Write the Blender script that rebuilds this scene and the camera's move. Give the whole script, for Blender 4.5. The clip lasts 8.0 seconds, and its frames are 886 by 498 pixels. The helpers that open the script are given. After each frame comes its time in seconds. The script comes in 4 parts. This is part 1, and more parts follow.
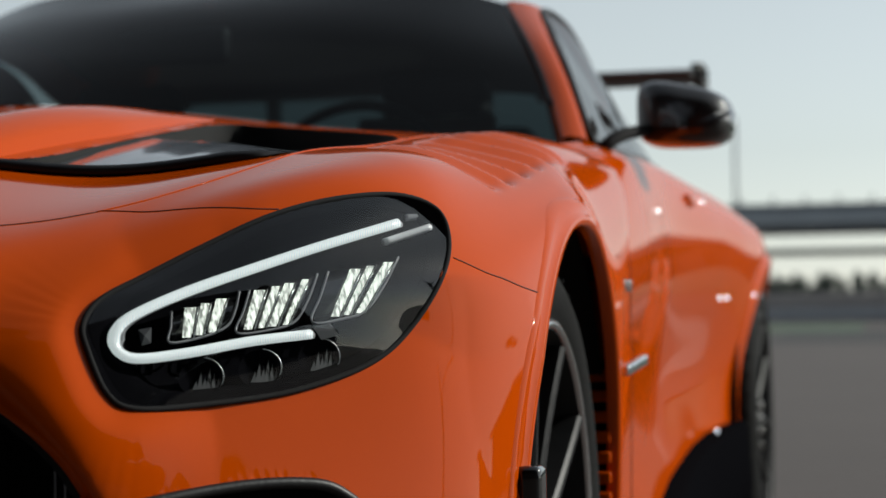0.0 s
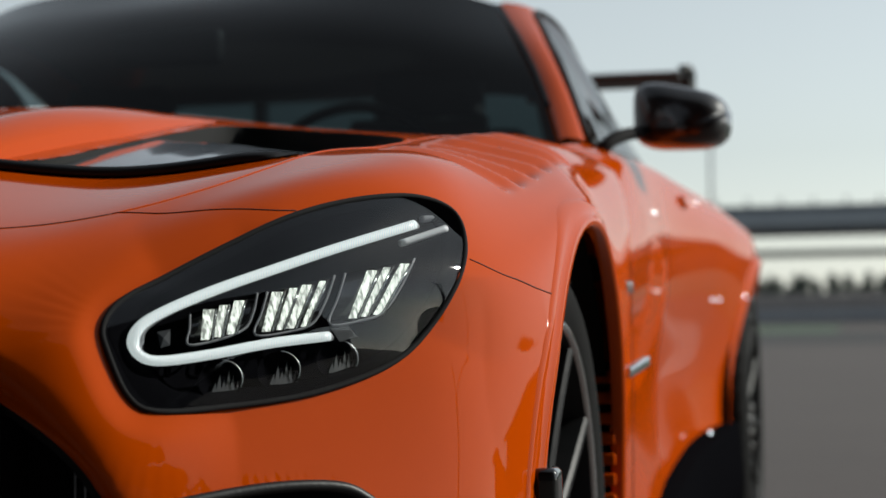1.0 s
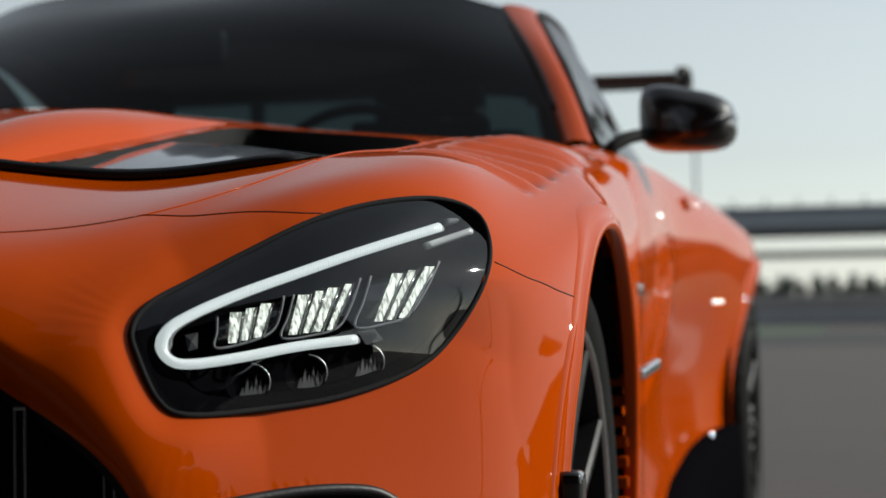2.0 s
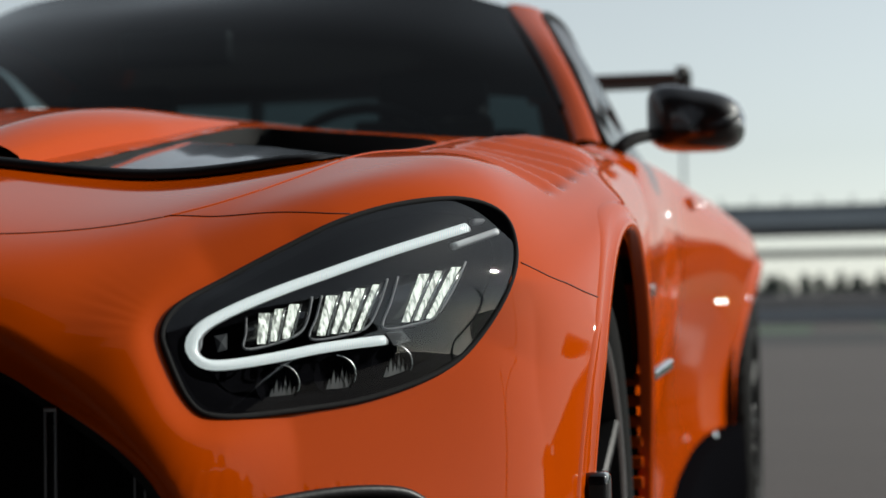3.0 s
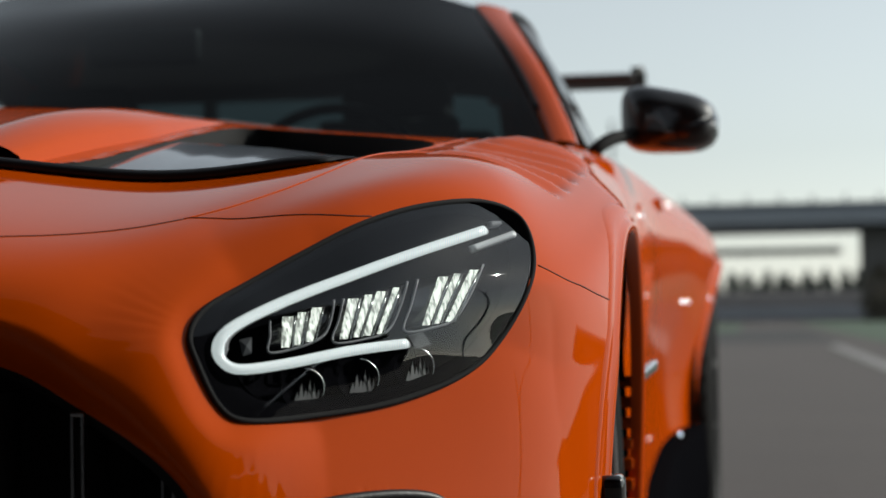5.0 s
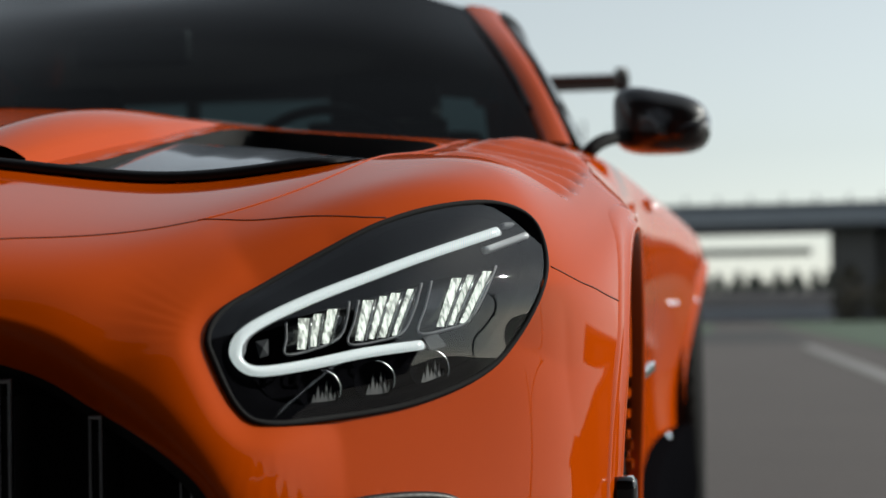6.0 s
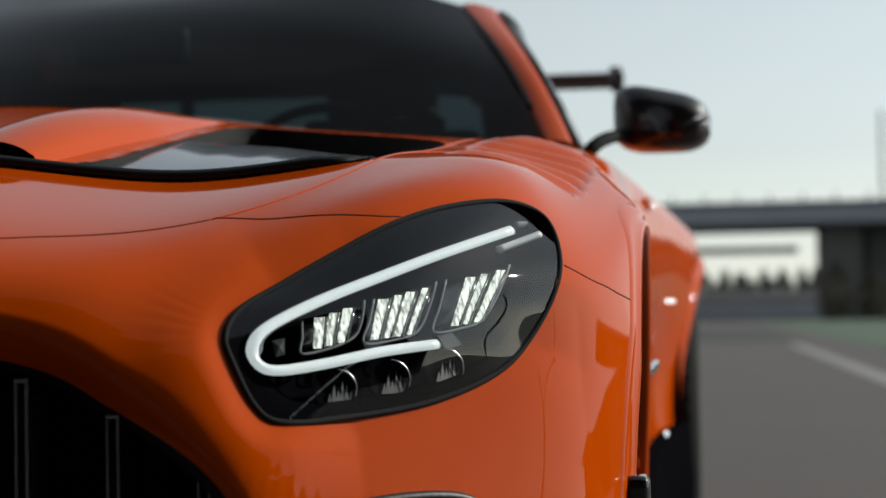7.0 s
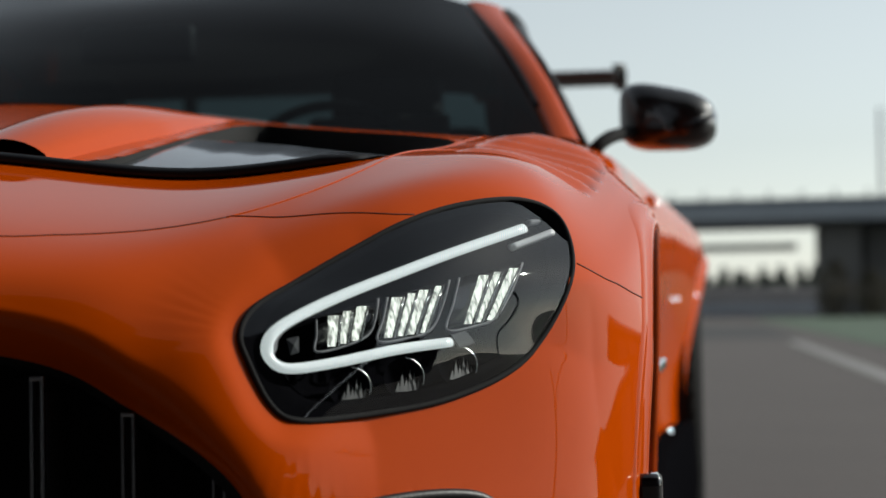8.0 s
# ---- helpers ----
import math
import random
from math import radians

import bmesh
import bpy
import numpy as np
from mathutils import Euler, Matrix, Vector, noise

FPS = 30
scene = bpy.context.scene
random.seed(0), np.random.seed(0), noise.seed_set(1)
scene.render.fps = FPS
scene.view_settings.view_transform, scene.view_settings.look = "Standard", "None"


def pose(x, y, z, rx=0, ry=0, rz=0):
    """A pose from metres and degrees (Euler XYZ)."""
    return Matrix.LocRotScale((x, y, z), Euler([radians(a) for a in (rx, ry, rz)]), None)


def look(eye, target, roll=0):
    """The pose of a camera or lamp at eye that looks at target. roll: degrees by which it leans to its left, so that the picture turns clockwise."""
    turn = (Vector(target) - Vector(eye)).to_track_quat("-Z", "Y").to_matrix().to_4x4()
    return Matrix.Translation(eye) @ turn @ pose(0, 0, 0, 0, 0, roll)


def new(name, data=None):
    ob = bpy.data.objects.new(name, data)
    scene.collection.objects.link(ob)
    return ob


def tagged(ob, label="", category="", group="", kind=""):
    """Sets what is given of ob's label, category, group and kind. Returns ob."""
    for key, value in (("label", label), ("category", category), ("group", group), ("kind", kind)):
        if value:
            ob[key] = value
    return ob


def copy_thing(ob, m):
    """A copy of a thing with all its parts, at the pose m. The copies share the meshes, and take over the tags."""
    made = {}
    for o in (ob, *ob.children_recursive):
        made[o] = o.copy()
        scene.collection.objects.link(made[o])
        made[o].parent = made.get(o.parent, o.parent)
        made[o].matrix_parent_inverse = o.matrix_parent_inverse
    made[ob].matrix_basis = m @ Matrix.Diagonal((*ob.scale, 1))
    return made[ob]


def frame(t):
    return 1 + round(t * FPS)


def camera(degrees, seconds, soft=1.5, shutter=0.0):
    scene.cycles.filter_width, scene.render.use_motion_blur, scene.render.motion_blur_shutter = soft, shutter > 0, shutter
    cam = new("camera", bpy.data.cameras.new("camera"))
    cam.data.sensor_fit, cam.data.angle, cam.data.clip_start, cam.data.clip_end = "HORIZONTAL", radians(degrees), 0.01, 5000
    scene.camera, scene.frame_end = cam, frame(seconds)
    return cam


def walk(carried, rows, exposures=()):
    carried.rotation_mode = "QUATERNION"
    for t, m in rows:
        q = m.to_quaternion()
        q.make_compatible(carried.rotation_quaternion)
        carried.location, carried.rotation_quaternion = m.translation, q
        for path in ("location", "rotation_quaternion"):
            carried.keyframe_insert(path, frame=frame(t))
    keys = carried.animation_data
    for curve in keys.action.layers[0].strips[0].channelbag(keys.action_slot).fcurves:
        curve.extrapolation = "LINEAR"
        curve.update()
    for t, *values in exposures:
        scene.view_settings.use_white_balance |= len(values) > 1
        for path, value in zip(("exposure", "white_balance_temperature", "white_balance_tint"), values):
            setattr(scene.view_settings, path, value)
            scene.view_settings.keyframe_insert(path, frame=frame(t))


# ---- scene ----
cam = camera(26.0, 8.0)
PATH = [
    (0, (1.3, -2.083, 0.621), (0.858, -0.134, 0.693), -0.8),
    (0.5, (1.282, -2.084, 0.621), (0.853, -0.132, 0.694), -0.8),
    (1, (1.263, -2.085, 0.621), (0.846, -0.13, 0.695), -0.9),
    (1.5, (1.245, -2.086, 0.622), (0.837, -0.129, 0.697), -0.9),
    (3, (1.193, -2.09, 0.625), (0.804, -0.129, 0.699), -0.9),
    (3.5, (1.176, -2.092, 0.626), (0.798, -0.129, 0.7), -0.9),
    (4, (1.156, -2.095, 0.627), (0.796, -0.129, 0.701), -0.9),
    (4.5, (1.136, -2.096, 0.629), (0.799, -0.126, 0.701), -0.9),
    (6, (1.078, -2.099, 0.631), (0.792, -0.121, 0.703), -1.0),
    (6.5, (1.067, -2.101, 0.632), (0.789, -0.122, 0.703), -1.0),
    (7, (1.054, -2.1, 0.632), (0.782, -0.12, 0.702), -1.0),
    (7.5, (1.046, -2.103, 0.632), (0.775, -0.122, 0.703), -1.0),
    (8, (1.042, -2.102, 0.633), (0.771, -0.121, 0.7), -1.0),
]
walk(cam, [(t, look(eye, target, roll)) for t, eye, target, roll in PATH], exposures=[(0.0, -0.15, 6400, 4), (8.0, -0.15, 6400, 4)])


# ---- world, sun ----
cam.data.dof.use_dof = True
cam.data.dof.focus_distance = 1.71
cam.data.dof.aperture_fstop = 6.0

SUN_ELEV, SUN_AZ = 31.0, 116.0     # azimuth from the car's nose (-y) towards its left side (+x)
world = bpy.data.worlds.new("sky")
scene.world = world
world.use_nodes = True
wn = world.node_tree
sky = wn.nodes.new("ShaderNodeTexSky")
sky.sky_type = "NISHITA"
sky.sun_disc = False
sky.sun_elevation = radians(SUN_ELEV)
sun_dir = Vector((math.sin(radians(SUN_AZ)) * math.cos(radians(SUN_ELEV)), -math.cos(radians(SUN_AZ)) * math.cos(radians(SUN_ELEV)), math.sin(radians(SUN_ELEV))))
sky.sun_rotation = math.atan2(sun_dir.x, sun_dir.y)
sky.air_density, sky.dust_density, sky.ozone_density = 1.0, 0.35, 1.0
wash = wn.nodes.new("ShaderNodeHueSaturation")
wash.inputs["Saturation"].default_value = 0.32
wn.links.new(sky.outputs[0], wash.inputs["Color"])
wn.links.new(wash.outputs[0], wn.nodes["Background"].inputs["Color"])
wn.nodes["Background"].inputs["Strength"].default_value = 0.132
sun = new("sun", bpy.data.lights.new("sun", "SUN"))
sun.data.energy, sun.data.angle, sun.data.color = 3.9, radians(0.6), (1.0, 0.95, 0.88)
sun.matrix_world = look(sun_dir * 50, (0, 0, 0))


# ---- materials ----
def mat(name, colour, rough=0.5, metal=0.0, coat=0.0, vary=0.0, scale=20.0, bump=0.0, bump_scale=200.0, spec=0.5, emit=None, power=0.0, coat_ior=1.5):
    m = bpy.data.materials.new(name)
    m.use_nodes = True
    nt = m.node_tree
    p = nt.nodes["Principled BSDF"]
    p.inputs["Base Color"].default_value = (*colour, 1)
    p.inputs["Roughness"].default_value = rough
    p.inputs["Metallic"].default_value = metal
    p.inputs["Coat Weight"].default_value = coat
    p.inputs["Coat Roughness"].default_value = 0.03
    p.inputs["Coat IOR"].default_value = coat_ior
    p.inputs["Specular IOR Level"].default_value = spec
    if emit:
        p.inputs["Emission Color"].default_value = (*emit, 1)
        p.inputs["Emission Strength"].default_value = power
    tc = nt.nodes.new("ShaderNodeTexCoord")
    if vary:
        big, fine, mixn, ramp = (nt.nodes.new(k) for k in ("ShaderNodeTexNoise", "ShaderNodeTexNoise", "ShaderNodeMath", "ShaderNodeMixRGB"))
        big.inputs["Scale"].default_value, fine.inputs["Scale"].default_value = scale, scale * 13
        big.inputs["Detail"].default_value = fine.inputs["Detail"].default_value = 4
        mixn.operation = "ADD"
        for n in (big, fine):
            nt.links.new(tc.outputs["Object"], n.inputs["Vector"])
        nt.links.new(big.outputs["Fac"], mixn.inputs[0])
        nt.links.new(fine.outputs["Fac"], mixn.inputs[1])
        half = nt.nodes.new("ShaderNodeMath")
        half.operation = "MULTIPLY"
        half.inputs[1].default_value = 0.5
        nt.links.new(mixn.outputs[0], half.inputs[0])
        ramp.inputs[1].default_value = (*[c * (1 - vary) for c in colour], 1)
        ramp.inputs[2].default_value = (*[min(1, c * (1 + vary)) for c in colour], 1)
        nt.links.new(half.outputs[0], ramp.inputs[0])
        nt.links.new(ramp.outputs[0], p.inputs["Base Color"])
    if bump:
        n, b = nt.nodes.new("ShaderNodeTexNoise"), nt.nodes.new("ShaderNodeBump")
        n.inputs["Scale"].default_value = bump_scale
        n.inputs["Detail"].default_value = 3
        b.inputs["Strength"].default_value = bump
        b.inputs["Distance"].default_value = 0.003
        nt.links.new(tc.outputs["Object"], n.inputs["Vector"])
        nt.links.new(n.outputs["Fac"], b.inputs["Height"])
        nt.links.new(b.outputs[0], p.inputs["Normal"])
    return m


def pane(name, tint, gloss=1.45):
    """Clear glass: transparent, with Fresnel gloss."""
    m = bpy.data.materials.new(name)
    m.use_nodes = True
    nt = m.node_tree
    nt.nodes.remove(nt.nodes["Principled BSDF"])
    tr, gl, fr, mx = (nt.nodes.new(k) for k in ("ShaderNodeBsdfTransparent", "ShaderNodeBsdfGlossy", "ShaderNodeFresnel", "ShaderNodeMixShader"))
    tr.inputs[0].default_value = (*tint, 1)
    gl.inputs["Roughness"].default_value = 0.015
    fr.inputs["IOR"].default_value = gloss
    nt.links.new(fr.outputs[0], mx.inputs[0])
    nt.links.new(tr.outputs[0], mx.inputs[1])
    nt.links.new(gl.outputs[0], mx.inputs[2])
    nt.links.new(mx.outputs[0], nt.nodes["Material Output"].inputs[0])
    return m


ORANGE = mat("orange_paint", (0.54, 0.066, 0.0006), rough=0.5, spec=0.0, coat=0.75, coat_ior=1.33, vary=0.04, scale=3.0)
GLOSS_BLACK = mat("gloss_black", (0.007, 0.007, 0.008), rough=0.2, spec=0.3, coat=0.8, vary=0.2, scale=60)
SATIN_BLACK = mat("satin_black", (0.012, 0.012, 0.013), rough=0.45, vary=0.2, scale=40, bump=0.1, spec=0.35)
VENT_GREY = mat("carbon_gloss", (0.022, 0.025, 0.030), rough=0.35, coat=1.0, vary=0.25, scale=90, spec=0.35)
CARBON = mat("carbon_fibre", (0.012, 0.011, 0.012), rough=0.42, coat=0.9, vary=0.4, scale=160, spec=0.35)
SMOKED = mat("smoked_chrome", (0.30, 0.31, 0.33), rough=0.32, metal=1.0, vary=0.1)
RUBBER = mat("tyre_rubber", (0.012, 0.012, 0.012), rough=0.8, vary=0.3, scale=30, bump=0.3, spec=0.1)
LAMP_BLACK = mat("lamp_black", (0.004, 0.004, 0.005), rough=0.6, vary=0.04, scale=60, spec=0.0)
MATTE_BLACK = mat("matte_black", (0.018, 0.018, 0.019), rough=0.8, vary=0.3, scale=30, spec=0.12)
RIM_BLACK = mat("rim_black", (0.010, 0.010, 0.011), rough=0.5, spec=0.3, vary=0.15, scale=30)
RIM_EDGE = mat("machined_rim", (0.55, 0.55, 0.56), rough=0.25, metal=1.0, vary=0.1, scale=50)
STEEL = mat("brake_steel", (0.35, 0.34, 0.33), rough=0.4, metal=1.0, vary=0.2, scale=60)
CHROME = mat("chrome", (0.75, 0.76, 0.78), rough=0.12, metal=1.0, vary=0.05)
SEAM = mat("seam_shadow", (0.10, 0.014, 0.003), rough=0.8)
# near-black that puts the shade of openings and recesses into the colour
VOID = mat("cavity_shade", (0.008, 0.008, 0.008), rough=0.9)
INTERIOR = mat("dark_leather", (0.018, 0.018, 0.02), rough=0.55, vary=0.3, scale=25, bump=0.2)
BELT = mat("pale_seat_shell", (0.5, 0.49, 0.46), rough=0.5, vary=0.2, scale=12)
LENS = pane("lamp_lens", (0.93, 0.95, 0.97), 1.60)
SCREEN = pane("tinted_screen", (0.14, 0.18, 0.19), 1.065)
SIDE_GLASS = pane("side_glass", (0.10, 0.12, 0.13), 5.0)
ASPHALT = mat("asphalt", (0.078, 0.064, 0.059), rough=0.85, vary=0.35, scale=0.6, bump=0.4, bump_scale=90)
GRASS = mat("grass", (0.065, 0.10, 0.062), rough=0.9, vary=0.4, scale=0.5)
LINE_WHITE = mat("line_paint", (0.26, 0.25, 0.24), rough=0.7, vary=0.15, scale=2)
CONCRETE = mat("bridge_concrete", (0.30, 0.32, 0.35), rough=0.85, vary=0.25, scale=0.4)
DARK_STEEL = mat("bridge_steel", (0.12, 0.13, 0.15), rough=0.6, vary=0.25, scale=0.5)
# darker copy of the bridge concrete, with shade put into its colour
SHADED = mat("shaded_concrete", (0.13, 0.125, 0.12), rough=0.9, vary=0.35, scale=0.3)
EARTH = mat("gravel_bank", (0.22, 0.205, 0.20), rough=0.95, vary=0.25, scale=0.2)
LEAF = mat("conifer_green", (0.06, 0.072, 0.06), rough=0.9, vary=0.5, scale=0.8)
SHRUB = mat("shrub_leaf", (0.075, 0.065, 0.045), rough=0.9, vary=0.5, scale=0.8)
BARK = mat("bark", (0.09, 0.065, 0.045), rough=0.9, vary=0.3, scale=3)


def light_guide_material():
    """Milky light guide: ribbed, glowing white."""
    m = mat("light_guide", (0.55, 0.57, 0.6), rough=0.25, coat=0.4)
    nt = m.node_tree
    tc, wv, mul = (nt.nodes.new(k) for k in ("ShaderNodeTexCoord", "ShaderNodeTexWave", "ShaderNodeMapRange"))
    wv.inputs["Scale"].default_value = 190
    wv.inputs["Distortion"].default_value = 0.4
    mul.inputs["To Min"].default_value, mul.inputs["To Max"].default_value = 0.38, 0.85
    nt.links.new(tc.outputs["Object"], wv.inputs["Vector"])
    nt.links.new(wv.outputs["Fac"], mul.inputs["Value"])
    p = nt.nodes["Principled BSDF"]
    p.inputs["Emission Color"].default_value = (0.93, 1.0, 0.98, 1)
    nt.links.new(mul.outputs[0], p.inputs["Emission Strength"])
    return m


GUIDE = light_guide_material()
MILKY = mat("milky_plastic", (0.30, 0.31, 0.33), rough=0.3, coat=0.3)
PALE_PLASTIC = mat("pale_plastic", (0.75, 0.77, 0.80), rough=0.2, coat=0.5)
FACET = mat("facet_glass", (0.055, 0.058, 0.064), rough=0.3, coat=0.3)
DARK_CLAD = mat("dark_cladding", (0.03, 0.032, 0.036), rough=0.7, vary=0.25, scale=0.5)


def led_material():
    """Lit reflector band: beaded streaks of white light."""
    m = mat("led_band", (0.5, 0.52, 0.5), rough=0.25, coat=0.3)
    nt = m.node_tree
    tc, mp, fine, mr = (nt.nodes.new(k) for k in ("ShaderNodeTexCoord", "ShaderNodeMapping", "ShaderNodeTexNoise", "ShaderNodeMapRange"))
    mp.inputs["Scale"].default_value = (1.0, 1.0, 0.22)
    mp.inputs["Rotation"].default_value = (0, radians(22), 0)
    fine.inputs["Scale"].default_value = 420
    fine.inputs["Detail"].default_value = 2
    mr.inputs["From Min"].default_value, mr.inputs["From Max"].default_value = 0.38, 0.62
    mr.inputs["To Min"].default_value, mr.inputs["To Max"].default_value = 0.12, 1.35
    nt.links.new(tc.outputs["Object"], mp.inputs["Vector"])
    nt.links.new(mp.outputs[0], fine.inputs["Vector"])
    nt.links.new(fine.outputs["Fac"], mr.inputs["Value"])
    p = nt.nodes["Principled BSDF"]
    p.inputs["Emission Color"].default_value = (0.96, 1.0, 0.88, 1)
    nt.links.new(mr.outputs[0], p.inputs["Emission Strength"])
    return m


LED = led_material()
REFLECTOR = mat("lamp_reflector", (0.5, 0.52, 0.53), rough=0.22, metal=1.0)


# ---- mesh helpers ----
def spline(pts, n, closed=False):
    """Catmull-Rom through pts, n steps a span."""
    p = np.array(pts, float)
    if closed:
        q = np.vstack([p[-1:], p, p[:2]])
    else:
        q = np.vstack([2 * p[:1] - p[1:2], p, 2 * p[-1:] - p[-2:-1]])
    t = np.linspace(0, 1, n, endpoint=False)[:, None]
    out = []
    for i in range(1, len(q) - 2):
        a, b, c, d = q[i - 1], q[i], q[i + 1], q[i + 2]
        out.append(0.5 * (2 * b + (c - a) * t + (2 * a - 5 * b + 4 * c - d) * t * t + (3 * b - a - 3 * c + d) * t ** 3))
    if not closed:
        out.append(p[-1:])
    return np.vstack(out)


def loft(lines, nu, nv):
    """A smooth grid of points through guide lines of equal length: (across, along, 3)."""
    rows = np.array([spline(l, nv) for l in lines])
    k, m, _ = rows.shape
    return spline(rows.reshape(k, m * 3), nu).reshape(-1, m, 3)


def grid_faces(n, m):
    i, j = np.meshgrid(np.arange(n - 1), np.arange(m - 1), indexing="ij")
    a = (i * m + j).ravel()
    return np.stack([a, a + 1, a + m + 1, a + m], 1)


def link(name, verts, faces, material, parent=None, label="", smooth=True, away=None):
    """One mesh object; away: the direction in which its faces look."""
    me = bpy.data.meshes.new(name)
    me.from_pydata([tuple(v) for v in verts], [], [tuple(int(i) for i in f) for f in faces])
    me.materials.append(material)
    me.validate()
    if away is not None and sum((p.normal * p.area for p in me.polygons), Vector()).dot(Vector(away)) < 0:
        me.flip_normals()
    if smooth:
        me.polygons.foreach_set("use_smooth", [True] * len(me.polygons))
    me.update()
    ob = new(name, me)
    ob.parent = parent
    if label:
        ob["label"] = label
    return ob


def part(name, bm, material, parent, label="", smooth=True):
    """One mesh object from a bmesh, under a thing or a part."""
    me = bpy.data.meshes.new(name)
    bmesh.ops.recalc_face_normals(bm, faces=bm.faces)
    bm.to_mesh(me)
    bm.free()
    me.materials.append(material)
    if smooth:
        me.polygons.foreach_set("use_smooth", [True] * len(me.polygons))
    ob = new(name, me)
    ob.parent = parent
    if label:
        ob["label"] = label
    return ob


def compact(verts, faces):
    used, inv = np.unique(faces, return_inverse=True)
    return verts[used], inv.reshape(faces.shape)


def tube(path, radius, sides=8, closed=False, squash=1.0):
    """Verts and faces of a tube along a path of points."""
    p = np.array(path, float)
    n = len(p)
    tan = np.roll(p, -1, 0) - np.roll(p, 1, 0)
    if not closed:
        tan[0], tan[-1] = p[1] - p[0], p[-1] - p[-2]
    tan /= np.linalg.norm(tan, axis=1)[:, None] + 1e-12
    up = np.array((0.12, -0.2, 1.0))
    side = np.cross(tan, up)
    side /= np.linalg.norm(side, axis=1)[:, None] + 1e-12
    nor = np.cross(side, tan)
    a = np.linspace(0, 2 * np.pi, sides, endpoint=False)
    v = p[:, None] + radius * (np.cos(a)[None, :, None] * side[:, None] + squash * np.sin(a)[None, :, None] * nor[:, None])
    faces = []
    for i in range(n if closed else n - 1):
        k = (i + 1) % n
        for j in range(sides):
            l = (j + 1) % sides
            faces.append((i * sides + j, i * sides + l, k * sides + l, k * sides + j))
    v = v.reshape(-1, 3)
    if not closed:
        faces.append(tuple(range(sides))[::-1])
        faces.append(tuple((n - 1) * sides + j for j in range(sides)))
    return v, faces


def box(sx, sy, sz, bevel=0.0, centre=(0, 0, 0), segments=2):
    bm = bmesh.new()
    bmesh.ops.create_cube(bm, size=1)
    bmesh.ops.scale(bm, vec=(sx, sy, sz), verts=bm.verts)
    if bevel:
        bmesh.ops.bevel(bm, geom=bm.edges[:], offset=bevel, segments=segments, affect="EDGES", profile=0.7)
    bmesh.ops.translate(bm, vec=centre, verts=bm.verts)
    return bm


def lathe(profile, steps=72):
    """Turn a profile of (axial x, radius) about the x axis."""
    bm = bmesh.new()
    rings = []
    for k in range(steps):
        a = 2 * math.pi * k / steps
        rings.append([bm.verts.new((x, r * math.cos(a), r * math.sin(a))) for x, r in profile])
    for k in range(steps):
        r0, r1 = rings[k], rings[(k + 1) % steps]
        for i in range(len(profile) - 1):
            bm.faces.new((r0[i], r0[i + 1], r1[i + 1], r1[i]))
    return bm


def inside(poly, x, y):
    """Even-odd test of points against a closed polygon."""
    poly = np.array(poly)
    hit = np.zeros(np.shape(x), bool)
    for (x0, y0), (x1, y1) in zip(poly, np.roll(poly, -1, 0)):
        cross = (y0 > y) != (y1 > y)
        hit ^= cross & (x < (x1 - x0) * (y - y0) / (y1 - y0 + 1e-15) + x0)
    return hit


# ---- the car: orange coupe, nose towards -y, its left side at +x ----
car = tagged(new("sports_car"), "glossy orange racing coupe with black vents, parked on asphalt", "car")

# guide lines of the front body, from the grille's edge backwards, the bonnet's middle first, the sill last
FRONT_LINES = [
    [(0, -.805, .630), (0, -.822, .672), (0, -.680, .735), (0, -.350, .790), (0, 0, .850), (0, .33, .910), (0, .62, .953)],
    [(.285, -.785, .630), (.29, -.802, .668), (.30, -.660, .724), (.30, -.330, .785), (.29, 0, .850), (.28, .33, .902), (.26, .66, .938)],
    [(.518, -.712, .606), (.533, -.735, .643), (.555, -.640, .695), (.545, -.310, .765), (.53, 0, .822), (.51, .35, .880), (.494, .76, .914)],
    [(.613, -.702, .564), (.632, -.716, .600), (.668, -.590, .698), (.742, -.310, .779), (.757, -.05, .812), (.772, .25, .850), (.70, .93, .908)],
    [(.695, -.722, .510), (.721, -.703, .533), (.800, -.532, .702), (.872, -.345, .764), (.850, 0, .806), (.850, .33, .855), (.82, .96, .893)],
    [(.716, -.712, .445), (.752, -.698, .463), (.860, -.535, .568), (.936, -.396, .672), (.954, 0, .765), (.925, .33, .808), (.912, .85, .838)],
    [(.733, -.715, .360), (.795, -.695, .375), (.905, -.520, .480), (.975, -.345, .605), (.992, 0, .700), (.972, .34, .660), (.950, .68, .690)],
    [(.750, -.750, .240), (.815, -.685, .255), (.925, -.530, .330), (.988, -.370, .420), (.998, 0, .450), (.970, .36, .400), (.945, .62, .450)],
    [(.740, -.740, .130), (.805, -.675, .130), (.910, -.540, .130), (.985, -.380, .130), (.990, 0, .130), (.955, .36, .130), (.930, .60, .130)],
]
HALF = [[(-x, y, z) for x, y, z in l] for l in FRONT_LINES[:0:-1]]
NU, NV = 22, 80
skin = loft(HALF + FRONT_LINES, NU, NV)

# headlamp frame: right, up and into the car, with the lens's leaning plane
LAMP_O = np.array((.81, -.52, .645))
LAMP_A, LAMP_W = np.array((.976, .216, 0)), np.array((-.216, .976, 0))
LAMP_OUT = spline([(-.151, -.025), (-.145, -.046), (-.128, -.079), (-.107, -.091), (-.057, -.090), (.009, -.082), (.070, -.061), (.104, -.031),
                   (.131, .013), (.137, .049), (.125, .076), (.090, .087), (.037, .081), (-.014, .065), (-.063, .040), (-.109, .014), (-.140, -.005)], 6, closed=True)

LAMP_CUT = LAMP_OUT * .988 + np.array((-.012, .002)) * .012


